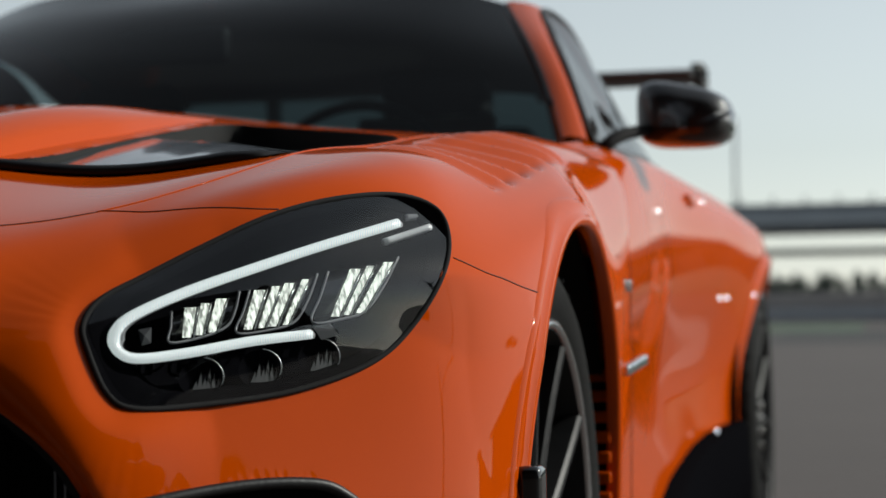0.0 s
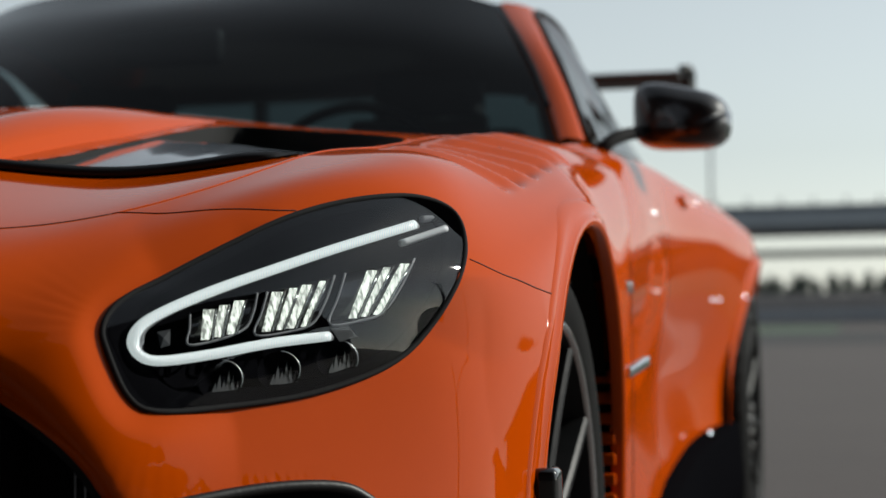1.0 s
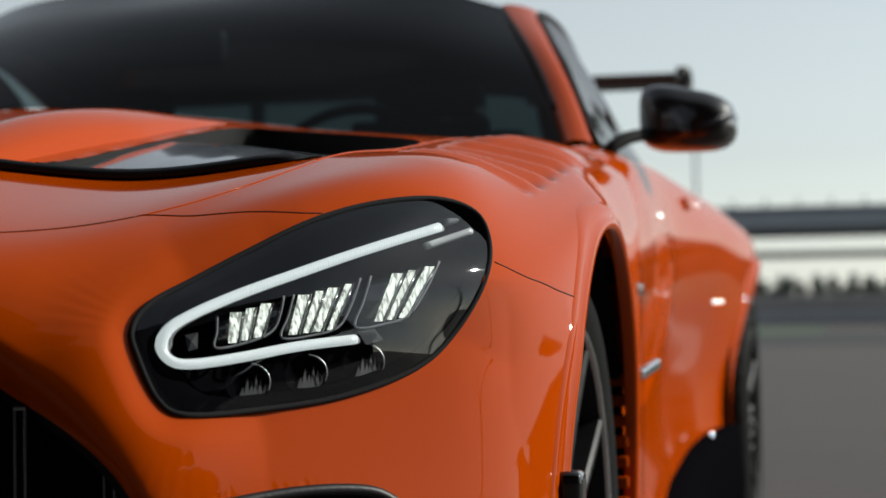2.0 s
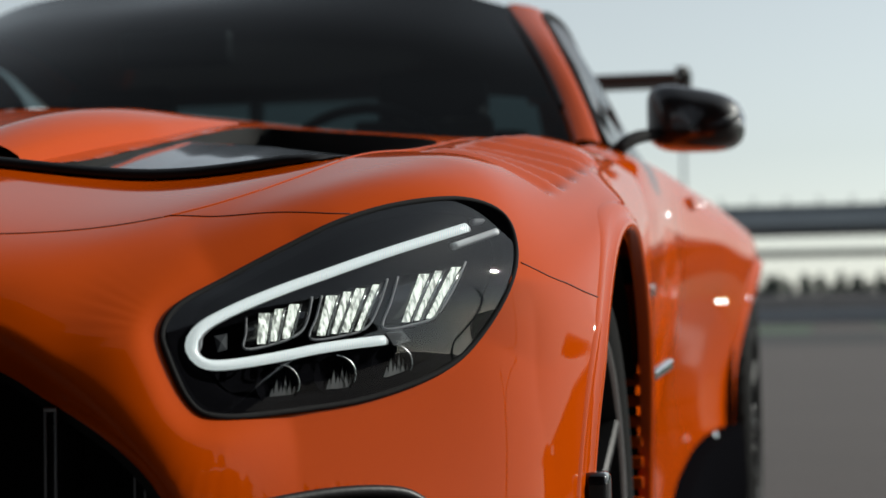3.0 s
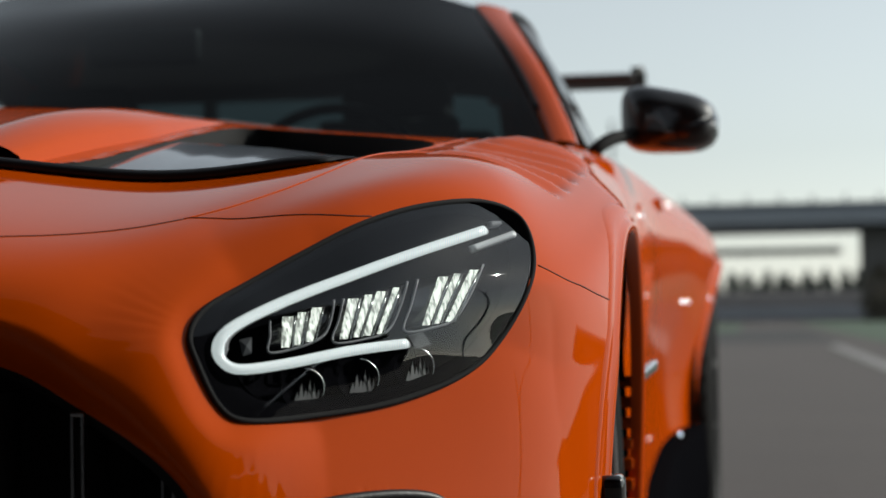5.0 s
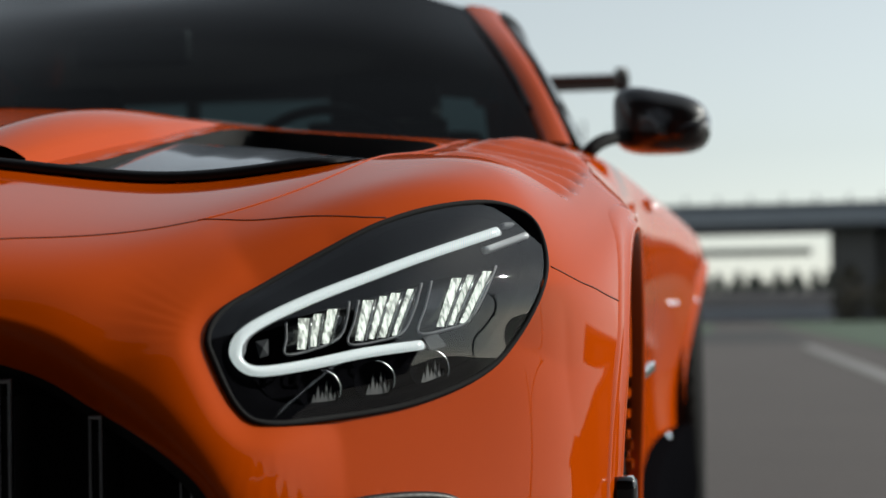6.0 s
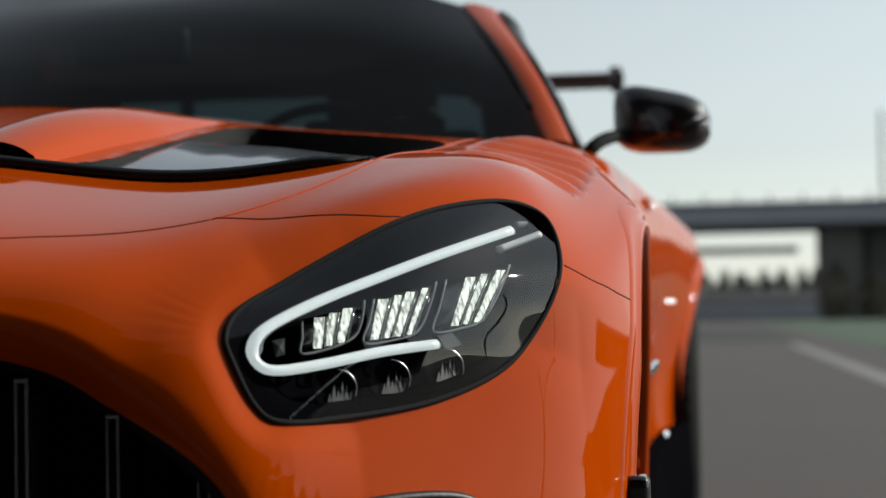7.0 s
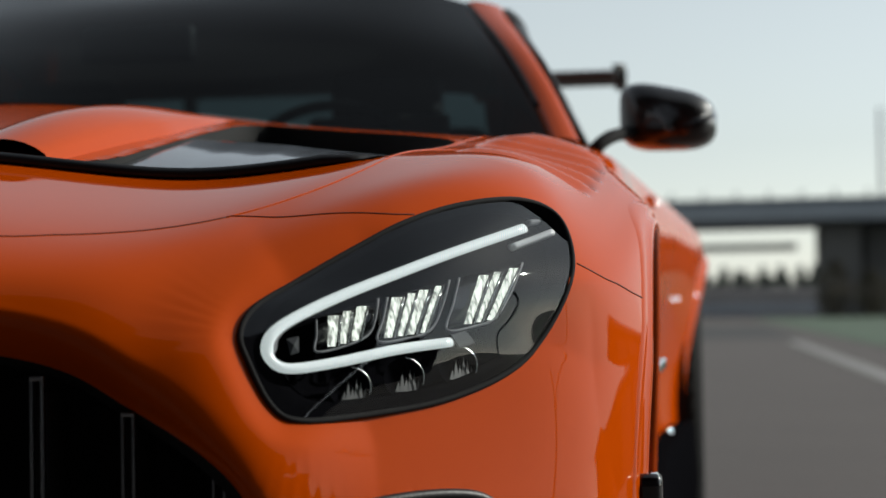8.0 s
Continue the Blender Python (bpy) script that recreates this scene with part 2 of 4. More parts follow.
def lamp(a, b, d=0.0):
    """A point of the lamp: right, up, and metres behind the lens's plane."""
    return LAMP_O + a * LAMP_A + np.array((0, 0, b)) + (-.0111 + .63 * a + .325 * b + d) * LAMP_W


VENT_OUT = spline([(.30, -.282), (.45, -.292), (.60, -.302), (.70, -.300), (.738, -.270), (.752, -.10), (.762, .06), (.70, .20), (.58, .30), (.47, .33), (.452, .15), (.446, -.05), (.43, -.20), (.36, -.255)], 5, closed=True)



def soften(grid, axis, sigma):
    """Gaussian smoothing of a grid of points along one axis."""
    k = np.exp(-.5 * (np.arange(-3 * sigma, 3 * sigma + 1) / sigma) ** 2)
    k /= k.sum()
    pad = [(0, 0)] * 3
    pad[axis] = (3 * sigma, 3 * sigma)
    return np.apply_along_axis(lambda r: np.convolve(r, k, "valid"), axis, np.pad(grid, pad, mode="edge"))


# even out the bumper's flank
calm = soften(soften(skin, 0, 14), 1, 26)
ramp_in = np.clip((np.abs(skin[..., 0]) - .72) / .06, 0, 1) * np.clip((skin[..., 1] + .685) / .05, 0, 1) * np.clip((-.30 - skin[..., 1]) / .12, 0, 1)
ramp_in = ramp_in * np.clip((.66 - skin[..., 2]) / .06, 0, 1) * np.clip((skin[..., 2] - .20) / .06, 0, 1)
skin = skin + (calm - skin) * ramp_in[..., None]

# louvres pressed into the fender's top
X, Y, Z = np.abs(skin[..., 0]), skin[..., 1], skin[..., 2]
u = np.clip((X - .795) / .135, 0, 1)
skew = Y - 0.35 * (X - .80)
w = np.clip((skew + .24) / .50, 0, 1)
mask = np.clip(np.minimum(u, 1 - u) * 9, 0, 1) * np.clip(np.minimum(w, 1 - w) * 14, 0, 1) * (Z > .70)
saw = (w * 6.0) % 1.0
saw = np.where(saw < .78, saw / .78, (1 - saw) / .22)
skin[..., 2] += mask * 0.017 * (saw - 0.8)

# a rolled ridge round the lamp's inner lower corner, and the shallow recess over its upper edge
LA = (X - LAMP_O[0]) * LAMP_A[0] + (Y - LAMP_O[1]) * LAMP_A[1]
LB = Z - LAMP_O[2]
LW = (X - LAMP_O[0]) * LAMP_W[0] + (Y - LAMP_O[1]) * LAMP_W[1]
near = (np.abs(LA) < .30) & (np.abs(LB) < .20) & (np.abs(LW) < .25)
grown = np.full(X.shape, 1.0)
bearing = np.zeros(X.shape)
pa, pb = LA[near], LB[near]
dense = np.vstack([LAMP_OUT + (np.roll(LAMP_OUT, -1, 0) - LAMP_OUT) * k / 8 for k in range(8)])
dist = np.hypot(pa[:, None] - dense[:, 0], pb[:, None] - dense[:, 1])
grown[near] = dist.min(1)
hit = dense[dist.argmin(1)]
bearing[near] = np.degrees(np.arctan2(hit[:, 1] + .01, hit[:, 0] + .03)) % 360
corner = np.clip((bearing - 165) / 25, 0, 1) * np.clip((255 - bearing) / 35, 0, 1)
upper = np.clip((bearing - 80) / 30, 0, 1) * np.clip((178 - bearing) / 14, 0, 1)
lift = .013 * corner * np.where(grown < .022, np.exp(-((grown - .022) / .017) ** 2), np.exp(-((grown - .022) / .045) ** 2)) - .006 * upper * np.clip(1 - grown / .045, 0, 1) ** 1.5
side_sign = np.where(skin[..., 0] < 0, -1, 1)
skin[..., 0] -= side_sign * lift * LAMP_W[0]
skin[..., 1] -= lift * LAMP_W[1]

n, m, _ = skin.shape
V = skin.reshape(-1, 3)
Fq = grid_faces(n, m)[:, ::-1]
C = V[Fq].mean(1)
ax = np.abs(C[:, 0])
q = np.stack([ax, C[:, 1], C[:, 2]], 1) - LAMP_O
in_lamp = inside(LAMP_CUT, q @ LAMP_A, q[:, 2]) & (np.abs(q @ LAMP_W) < .25)
in_arch = (C[:, 1] ** 2 + (C[:, 2] - .345) ** 2 < .378 ** 2) & (ax > .72) & (C[:, 2] < .76)
INTAKE_OUT = spline([(.712, .465), (.74, .480), (.80, .490), (.845, .489), (.868, .479), (.885, .455), (.893, .40), (.88, .30), (.72, .30)], 16, closed=True)
in_intake = inside(INTAKE_OUT, ax, C[:, 2]) & (C[:, 1] < -.45)
in_vent = inside(VENT_OUT, ax, C[:, 1]) & (C[:, 2] > .70)
keep = ~(in_lamp | in_arch | in_vent | in_intake)


# a full copy of the skin to lay things on
from mathutils.bvhtree import BVHTree
skin_tree = BVHTree.FromPolygons([Vector(p) for p in skin.reshape(-1, 3)], [tuple(int(i) for i in f) for f in Fq])


def on_skin(p, way, lift=0.0):
    """Drop a point on the skin along a direction from outside."""
    way = Vector(way).normalized()
    hit = skin_tree.ray_cast(Vector(p) - way * 0.5, way, 1.0)[0]
    return np.array(hit - way * lift) if hit else np.array(p, float)


def settle(verts, faces):
    """Draw the ragged rims of the cut-outs onto their true outlines."""
    v = verts.copy()
    cnt = {}
    for f in faces:
        for a, b in zip(f, np.roll(f, -1)):
            e = (min(a, b), max(a, b))
            cnt[e] = cnt.get(e, 0) + 1
    rim = np.unique([i for e, c in cnt.items() if c == 1 for i in e])
    fine = np.vstack([LAMP_CUT[i] + (LAMP_CUT[(i + 1) % len(LAMP_CUT)] - LAMP_CUT[i]) * k / 4 for i in range(len(LAMP_CUT)) for k in range(4)])
    vfine = np.vstack([VENT_OUT[i] + (VENT_OUT[(i + 1) % len(VENT_OUT)] - VENT_OUT[i]) * k / 4 for i in range(len(VENT_OUT)) for k in range(4)])
    for i in rim:
        s = 1 if v[i, 0] >= 0 else -1
        p = v[i] * (s, 1, 1)
        r = p - LAMP_O
        d = np.hypot(*(fine - (r @ LAMP_A, r[2])).T)
        if d.min() < .035 and abs(r @ LAMP_W) < .25:
            a, b = fine[d.argmin()]
            p = p + (a - r @ LAMP_A) * LAMP_A + np.array((0, 0, b - r[2]))
            p = on_skin(p, LAMP_W)
        else:
            rad = math.hypot(p[1], p[2] - .345)
            if abs(rad - .378) < .03 and p[0] > .72:
                p[1], p[2] = p[1] * .378 / rad, .345 + (p[2] - .345) * .378 / rad
            else:
                d = np.hypot(*(vfine - p[:2]).T)
                e = np.hypot(*(INTAKE_OUT - p[[0, 2]]).T)
                if d.min() < .02 and p[2] > .7:
                    p[:2] = vfine[d.argmin()]
                elif e.min() < .02 and p[1] < -.45:
                    p[[0, 2]] = INTAKE_OUT[e.argmin()]
        v[i] = p * (s, 1, 1)
    return v


V = settle(V, Fq[keep])
seam_x = np.interp(C[:, 1], (-.60, -.58, -.55, -.5, -.42, -.3, -.1, .2, .9), (.56, .609, .648, .685, .719, .742, .757, .774, .72))
is_hood = keep & (ax < seam_x) & (C[:, 1] > -.60)
is_bumper = keep & ~is_hood & (C[:, 1] < -.05) & np.where(ax < .83, C[:, 1] < -.53, C[:, 2] < .672 - .34 * (ax - .927))
is_fender = keep & ~is_hood & ~is_bumper
for name, sel, label in (("bonnet", is_hood, ""), ("front_bumper", is_bumper, ""), ("fender", is_fender & (C[:, 0] > 0), ""), ("fender", is_fender & (C[:, 0] <= 0), "")):
    link(name, *compact(V, Fq[sel]), ORANGE, car)

def near_skin(p, lift=0.0):
    loc, nor, _, _ = skin_tree.find_nearest(Vector(p))
    if nor.z < 0 and nor.x < 0:
        nor = -nor
    return np.array(loc + nor * lift)


def seam(path, radius=.0008, material=SEAM):
    pts = [near_skin(p) for p in spline(path, 8)]
    v, f = tube(pts, radius, 6)
    link("panel_gap", v, f, material, car, "thin panel gap")
    link("panel_gap", v * (-1, 1, 1), [q[::-1] for q in f], material, car, "thin panel gap")


seam([(0, -.70, .73), (.30, -.69, .715), (.472, -.66, .695), (.53, -.63, .698), (.58, -.60, .705), (.62, -.573, .712), (.648, -.55, .718)])
seam([(.648, -.55, .718), (.685, -.5, .734), (.719, -.42, .754), (.742, -.3, .779), (.757, -.1, .81), (.774, .2, .844), (.745, .6, .88)], .0009, ORANGE)
seam([(.65, -.545, .716), (.70, -.545, .716), (.75, -.537, .716), (.785, -.527, .716), (.800, -.515, .714)])
seam([(.925, -.405, .672), (.95, -.376, .664), (.975, -.346, .660), (.99, -.315, .654), (1.0, -.275, .648)])

# wheel-arch lip of the front fender: a rolled flange
for s in (1, -1):
    prof = []
    for a in np.linspace(radians(-32), radians(212), 70):
        row = []
        for r, out in ((.373, -.014), (.374, -.002), (.379, .004), (.386, .004), (.391, -.001), (.398, .003), (.406, .0005), (.412, -.006)):
            yy, zz = r * math.cos(a), .345 + r * math.sin(a)
            hit = skin_tree.ray_cast(Vector((1.4, yy, zz)), Vector((-1, 0, 0)))[0]
            row.append(((hit.x if hit else .97) + out, yy, zz))
        prof.append(row)
    prof = np.array(prof)
    prof[..., 0] *= s
    link("arch_lip", prof.reshape(-1, 3), grid_faces(*prof.shape[:2]), ORANGE, car)

# dark wheel housings
for yy, zz, r, x0, x1 in ((0, .345, .40, .55, .955), (2.63, .354, .42, .55, .99)):
    for s in (1, -1):
        a = np.linspace(radians(-25), radians(205), 40)
        g = np.array([[(s * x, yy + r * math.cos(t), zz + r * math.sin(t)) for x in (x1, .8, x0)] for t in a])
        vv = np.vstack([g.reshape(-1, 3), [(s * x0, yy, zz)]])
        ff = [tuple(f) for f in grid_faces(40, 3)] + [(3 * i + 2, 3 * i + 5, len(vv) - 1) for i in range(39)]
        link("wheel_housing", vv, ff, VOID, car)


# ---- headlamp ----
def headlamp():
    root = new("headlamp")
    root.parent = car
    root["label"] = "black headlamp with white light guide and LED modules"
    K, R = len(LAMP_OUT), 14
    gap = np.array([(on_skin(lamp(a, b), LAMP_W) - lamp(a, b)) @ LAMP_W for a, b in LAMP_OUT])
    gap = np.clip(gap, -.06, .06)
    gap = sum(np.roll(gap, k) for k in range(-3, 4)) / 7
    rim = [lamp(a, b, g - .002) for (a, b), g in zip(LAMP_OUT, gap)]
    ctr = np.array((-.012, .002))
    v, f = tube(rim, .0024, 10, closed=True)
    link("gasket", v, f, MATTE_BLACK, root, "black rubber gasket")
    # lens: rings from the rim to the middle, domed
    verts = []
    for k in range(R + 1):
        s = 1 - k / (R + .6)
        for (a, b), g in zip(LAMP_OUT, gap):
            p = ctr + s * (np.array((a, b)) - ctr)
            verts.append(lamp(*p, g * s * s - .002 - .042 * (1 - s * s)))
    faces = [(k * K + i, k * K + (i + 1) % K, (k + 1) * K + (i + 1) % K, (k + 1) * K + i) for k in range(R) for i in range(K)]
    faces.append(tuple(R * K + i for i in range(K)))
    lens = link("lens", verts, faces, LENS, root, "clear polycarbonate lens", away=-LAMP_W)
    lens.visible_shadow = False
    # housing: walls and floor behind the lens
    verts = [p + LAMP_W * .001 for p in rim]
    for s, d in ((.98, .020), (.95, .050), (.6, .058), (.25, .058)):
        verts += [lamp(*(ctr + s * (np.array(p) - ctr)), d) for p in LAMP_OUT]
    faces = [(k * K + i, k * K + (i + 1) % K, (k + 1) * K + (i + 1) % K, (k + 1) * K + i) for k in range(4) for i in range(K)]
    faces.append(tuple(4 * K + i for i in range(K)))
    link("housing", verts, faces, LAMP_BLACK, root, "black lamp housing")
    # black mask that borders the light guide
    out = [np.array(p) for p in LAMP_OUT]
    ring = []
    for s, d in ((.985, .004), (.93, .008), (.87, .012), (.86, .030)):
        ring += [lamp(*(ctr + s * (p - ctr)), d) for p in out]
    link("mask", ring, [(k * K + i, k * K + (i + 1) % K, (k + 1) * K + (i + 1) % K, (k + 1) * K + i) for k in range(3) for i in range(K)], LAMP_BLACK, root)
    # light guide, a bent bar open at its outer end
    path = spline([(.092, .061), (.025, .039), (-.025, .021), (-.073, .003), (-.108, -.013), (-.126, -.025), (-.131, -.038), (-.125, -.049), (-.110, -.053), (-.074, -.049), (-.028, -.041), (.019, -.036)], 8)
    v, f = tube([lamp(a, b, .004) for a, b in path], .0052, 12, squash=.8)
    link("light_guide", v, f, GUIDE, root, "glowing white light guide")
    v, f = tube([lamp(a, b, .0100) for a, b in path], .0078, 10, squash=.5)
    link("guide_rim", v, f, MILKY, root, "grey guide rim")
    v, f = tube([lamp(a, b, .008) for a, b in spline([(.080, .044), (.100, .051), (.120, .058)], 6)], .0042, 8, squash=.8)
    link("marker_strip", v, f, PALE_PLASTIC, root, "bright marker strip")
    v, f = tube([lamp(a, b, .014) for a, b in spline([(.098, .066), (.107, .068), (.114, .070)], 4)], .0032, 8)
    link("side_marker", v, f, MILKY, root)
    cap = [lamp(a, b, d) for a, b in ((.021, -.030), (.034, -.027), (.042, -.037), (.028, -.041)) for d in (.004, .016)]
    link("guide_end", cap, [(0, 2, 4, 6), (1, 7, 5, 3), (0, 1, 3, 2), (2, 3, 5, 4), (4, 5, 7, 6), (6, 7, 1, 0)], FACET, root, "grey end piece of the light guide", smooth=False)
    bead = [lamp(a, b, .020) for a, b in ((-.116, -.030), (-.106, -.028), (-.106, -.041), (-.113, -.043))] + [lamp(-.110, -.035, .014)]
    link("inner_prism", bead, [(0, 1, 4), (1, 2, 4), (2, 3, 4), (3, 0, 4)], FACET, root, smooth=False)
    # three LED modules: framed plates with upright glowing strips
    for corners, strips in ((((-.092, -.015), (-.040, .001), (-.048, -.032), (-.092, -.041)), (.28, .50, .74)),
                            (((-.032, .002), (.023, .016), (.006, -.029), (-.041, -.034)), (.16, .40, .60, .84)),
                            (((.032, .018), (.092, .031), (.065, -.020), (.019, -.026)), (.40, .62, .88))):
        tl, tr, br, bl = (np.array(c) for c in corners)
        mod = new("led_module")
        mod.parent = root
        gr = []
        for j in np.linspace(0, 1, 8):
            gr.append([lamp(*((tl + (tr - tl) * i) * (1 - j) + (bl + (br - bl) * i) * j), .034 - .008 * math.sin(math.pi * j)) for i in np.linspace(0, 1, 10)])
        gr = np.array(gr)
        link("plate", gr.reshape(-1, 3), grid_faces(8, 10), GLOSS_BLACK, mod)
        rnd = random.Random(int(strips[0] * 100))
        for k, i in enumerate(strips):
            top, bot = tl + (tr - tl) * i, bl + (br - bl) * (i * .92 + .02)
            wdt = (.0046, .0034, .0042, .0028)[k % 4]
            band = []
            for j in np.linspace(.06, .95, 12):
                mid = top + (bot - top) * j
                w2 = wdt * (1 - .25 * j) * rnd.uniform(.94, 1.04)
                band.append([lamp(mid[0] + w2 * e, mid[1], .021 + .0012 * e * e) for e in (-1, -.5, 0, .5, 1)])
            band = np.array(band)
            link("led_strip", band.reshape(-1, 3), grid_faces(12, 5), LED, mod, "lit LED strip")
            side = [lamp(*(top + (bot - top) * j + (wdt + .0012, 0)), .020) for j in np.linspace(.04, .96, 4)]
            v, f = tube(side, .0008, 6)
            link("reflector_rib", v, f, REFLECTOR, mod)
        v, f = tube([lamp(*p, .022) for p in spline([tr, tr * .5 + br * .5 + (.001, 0), br + (-.001, .004), br * .6 + bl * .4 + (0, -.0005), bl, bl * .5 + tl * .5, tl], 5)], .0011, 6)
        link("frame", v, f, MILKY, mod, "grey plastic frame")
    # three lower lamps, unlit: bowl, projector and arched lip
    for (a, b), r in (((-.066, -.070), .017), ((-.021, -.064), .017), ((.026, -.056), .017)):
        low = new("lower_lamp")
        low.parent = root
        bowl = []
        for k, rr in enumerate(np.linspace(1, .15, 6)):
            bowl.append([lamp(a + r * rr * math.cos(t), b + .95 * r * rr * math.sin(t), .010 + .018 * (1 - rr ** 2)) for t in np.linspace(0, 2 * math.pi, 24)])
        bowl = np.array(bowl)
        link("bowl", bowl.reshape(-1, 3), grid_faces(6, 24), LAMP_BLACK, low)
        arc = [lamp(a + r * math.cos(t), b + .95 * r * math.sin(t), .008) for t in np.linspace(radians(-25), radians(85), 14)]
        v, f = tube(arc, .0007, 6)
        link("lip", v, f, REFLECTOR, low)
        for k in range(6):
            dx, h2 = -.005 + .0034 * k, (.5, .95, .7, 1.1, .9, .6)[k]
            foot, tip = (a + dx, b - .011), (a + dx + .0006, b - .011 + .017 * h2)
            tri = [lamp(foot[0] - .0024, foot[1], .013), lamp(foot[0] + .0024, foot[1], .013), lamp(tip[0], tip[1], .016), lamp(foot[0], foot[1], .020)]
            link("facet", tri, [(0, 1, 2), (1, 3, 2), (3, 0, 2), (0, 3, 1)], FACET, low, smooth=False)
    return root


headlamp()
headlamp().scale = (-1, 1, 1)

# grille: dark opening with chrome-edged upright bars
edge = spline([l[0] for l in HALF] + [l[0] for l in FRONT_LINES], 6)
cav = np.array([[tuple(p), (p[0] * .985, p[1] + .012, p[2] - .006), (p[0] * .96, p[1] + .10, p[2] * .985), (p[0] * .5, p[1] + .22, p[2] * .96 )] for p in edge])
link("grille_surround", cav.reshape(-1, 3), grid_faces(*cav.shape[:2]), MATTE_BLACK, car, "black grille surround")
part("grille_back", box(1.16, .02, .46, .004, (0, -.44, .36)), VOID, car)
for k in range(1, 12):
    for s in (1, -1):
        x = .0640 * k - .030
        top = float(np.interp(x, (0, .3, .53, .625, .705), (.640, .640, .612, .570, .511))) - .016
        fy = -.800 + .26 * x * x
        bar = new("grille_bar")
        bar.parent = car
        bar.location = (s * x, fy, 0)
        part("fin", box(.0085, .055, top - .17, .002, (0, .030, (top + .15) / 2)), MATTE_BLACK, bar)
        for dx in (-.0042, .0042):
            part("chrome_edge", box(.0024, .006, top - .16, .0008, (dx, 0, (top + .16) / 2)), SMOKED, bar, "smoked chrome edge")
        part("chrome_cap", box(.0108, .006, .0035, .0010, (0, -.0004, top + .0005)), SMOKED, bar, "smoked chrome cap")

# lower intake: black splitter, corner canard and fin
part("splitter", box(1.62, .30, .02, .006, (0, -.75, .115)), SATIN_BLACK, car, "black front splitter")
for s in (1, -1):
    ring = [on_skin((s * x, -.55, z), (0, 1, 0), .001) for x, y, z in spline([(.712, -.76, .465), (.74, -.73, .480), (.80, -.67, .490), (.845, -.61, .489), (.868, -.57, .479), (.885, -.54, .455), (.893, -.52, .40), (.88, -.54, .30), (.72, -.75, .30)], 8, closed=True)]
    v, f = tube(ring, .005, 8, closed=True)
    link("intake_trim", v, f, SATIN_BLACK, car, "black intake trim")
    part("intake_cavity", box(.24, .02, .36, .004, (s * .76, -.46, .34)), VOID, car)
    part("air_curtain", box(.026, .040, .24, .011, (s * .986, -.352, .366), 3), GLOSS_BLACK, car)

# bonnet vent: black lip, ramp and orange fin
for s in (1, -1):
    vent = new("bonnet_vent")
    vent.parent = car
    front = [(x, y) for x, y in spline([(.02, -.278), (.16, -.280), (.30, -.283), (.45, -.293), (.60, -.303), (.70, -.300), (.735, -.276)], 8)]
    lip = []
    for i, (x, y) in enumerate(front):
        p = on_skin((s * x, y, .8), (0, 0, -1))
        e = min(1, (len(front) - 1 - i) / 10)
        lip.append([p + np.array((0, -.004, .001)), p + np.array((0, -.006 * e, .006 * e)), p + np.array((0, .000, .010 * e + .001)), p + np.array((0, .010, .010 * e + .001)), p + np.array((0, .018, .006 * e)), p + np.array((0, .016, -.03))])
    lip = np.array(lip)
    link("vent_lip", lip.reshape(-1, 3), grid_faces(*lip.shape[:2]), SATIN_BLACK, vent, "black vent lip")
    # tray between the lip and the mouth's brim, with a rolled far edge
    brim = spline([(.440, .33), (.425, .22), (.425, .13), (.465, .085), (.56, .01), (.65, -.075), (.715, -.165), (.742, -.245)], 8)
    ramp = []
    for i, (bx, by) in enumerate(brim):
        q = i / (len(brim) - 1)
        fx, fy = .395 + .345 * q, -.284 - .014 * math.sin(math.pi * q)
        row = []
        for j in np.linspace(0, 1, 16):
            x, y = fx + (bx - fx) * j, fy + (by - fy) * j
            p = on_skin((s * x, y, .8), (0, 0, -1))
            rise = .013 * min(1, max(0, (x - .43) / .16)) * min(1, max(0, (.75 - x) / .22))
            row.append(p + np.array((0, 0, rise - .004 - .010 * (1 - j) ** 3)))
        row.append(row[-1] + np.array((0, .004, -.003)))
        row.append(row[-1] + np.array((0, .001, -.05)))
        ramp.append(row)
    ramp = np.array(ramp)
    link("vent_ramp", ramp.reshape(-1, 3), grid_faces(*ramp.shape[:2]), VENT_GREY, vent, "glossy dark vent ramp")
    # floor and walls below the vent, coloured near-black for the opening's shade
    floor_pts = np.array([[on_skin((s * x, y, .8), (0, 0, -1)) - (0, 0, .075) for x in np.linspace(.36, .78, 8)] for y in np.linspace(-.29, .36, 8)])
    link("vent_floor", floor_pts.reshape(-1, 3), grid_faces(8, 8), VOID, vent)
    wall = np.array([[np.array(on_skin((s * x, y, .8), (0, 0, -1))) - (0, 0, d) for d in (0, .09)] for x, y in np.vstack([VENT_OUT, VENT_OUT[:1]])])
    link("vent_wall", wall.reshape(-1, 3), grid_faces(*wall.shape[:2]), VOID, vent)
    # raised dome between the vents, over the ramp's inner edge
    dome = []
    for fy in np.linspace(0, 1, 24):
        y = -.262 + .66 * fy
        row = []
        for fx in np.linspace(-1, 1, 14):
            x = .332 + fx * (.070 + .034 * min(1, 2 * fy))
            h = max(0, 1 - fx * fx) * (1 + .75 * fx) * .9
            p = on_skin((s * x, y, .8), (0, 0, -1))
            row.append(p + np.array((0, 0, (.001 if abs(fx) < .99 else -.03) + h * .030 * math.sin(math.pi * (.16 + .84 * fy) ** .8))))
        dome.append(row)
    dome = np.array(dome)
    link("bonnet_dome", dome.reshape(-1, 3), grid_faces(24, 14), ORANGE, car)

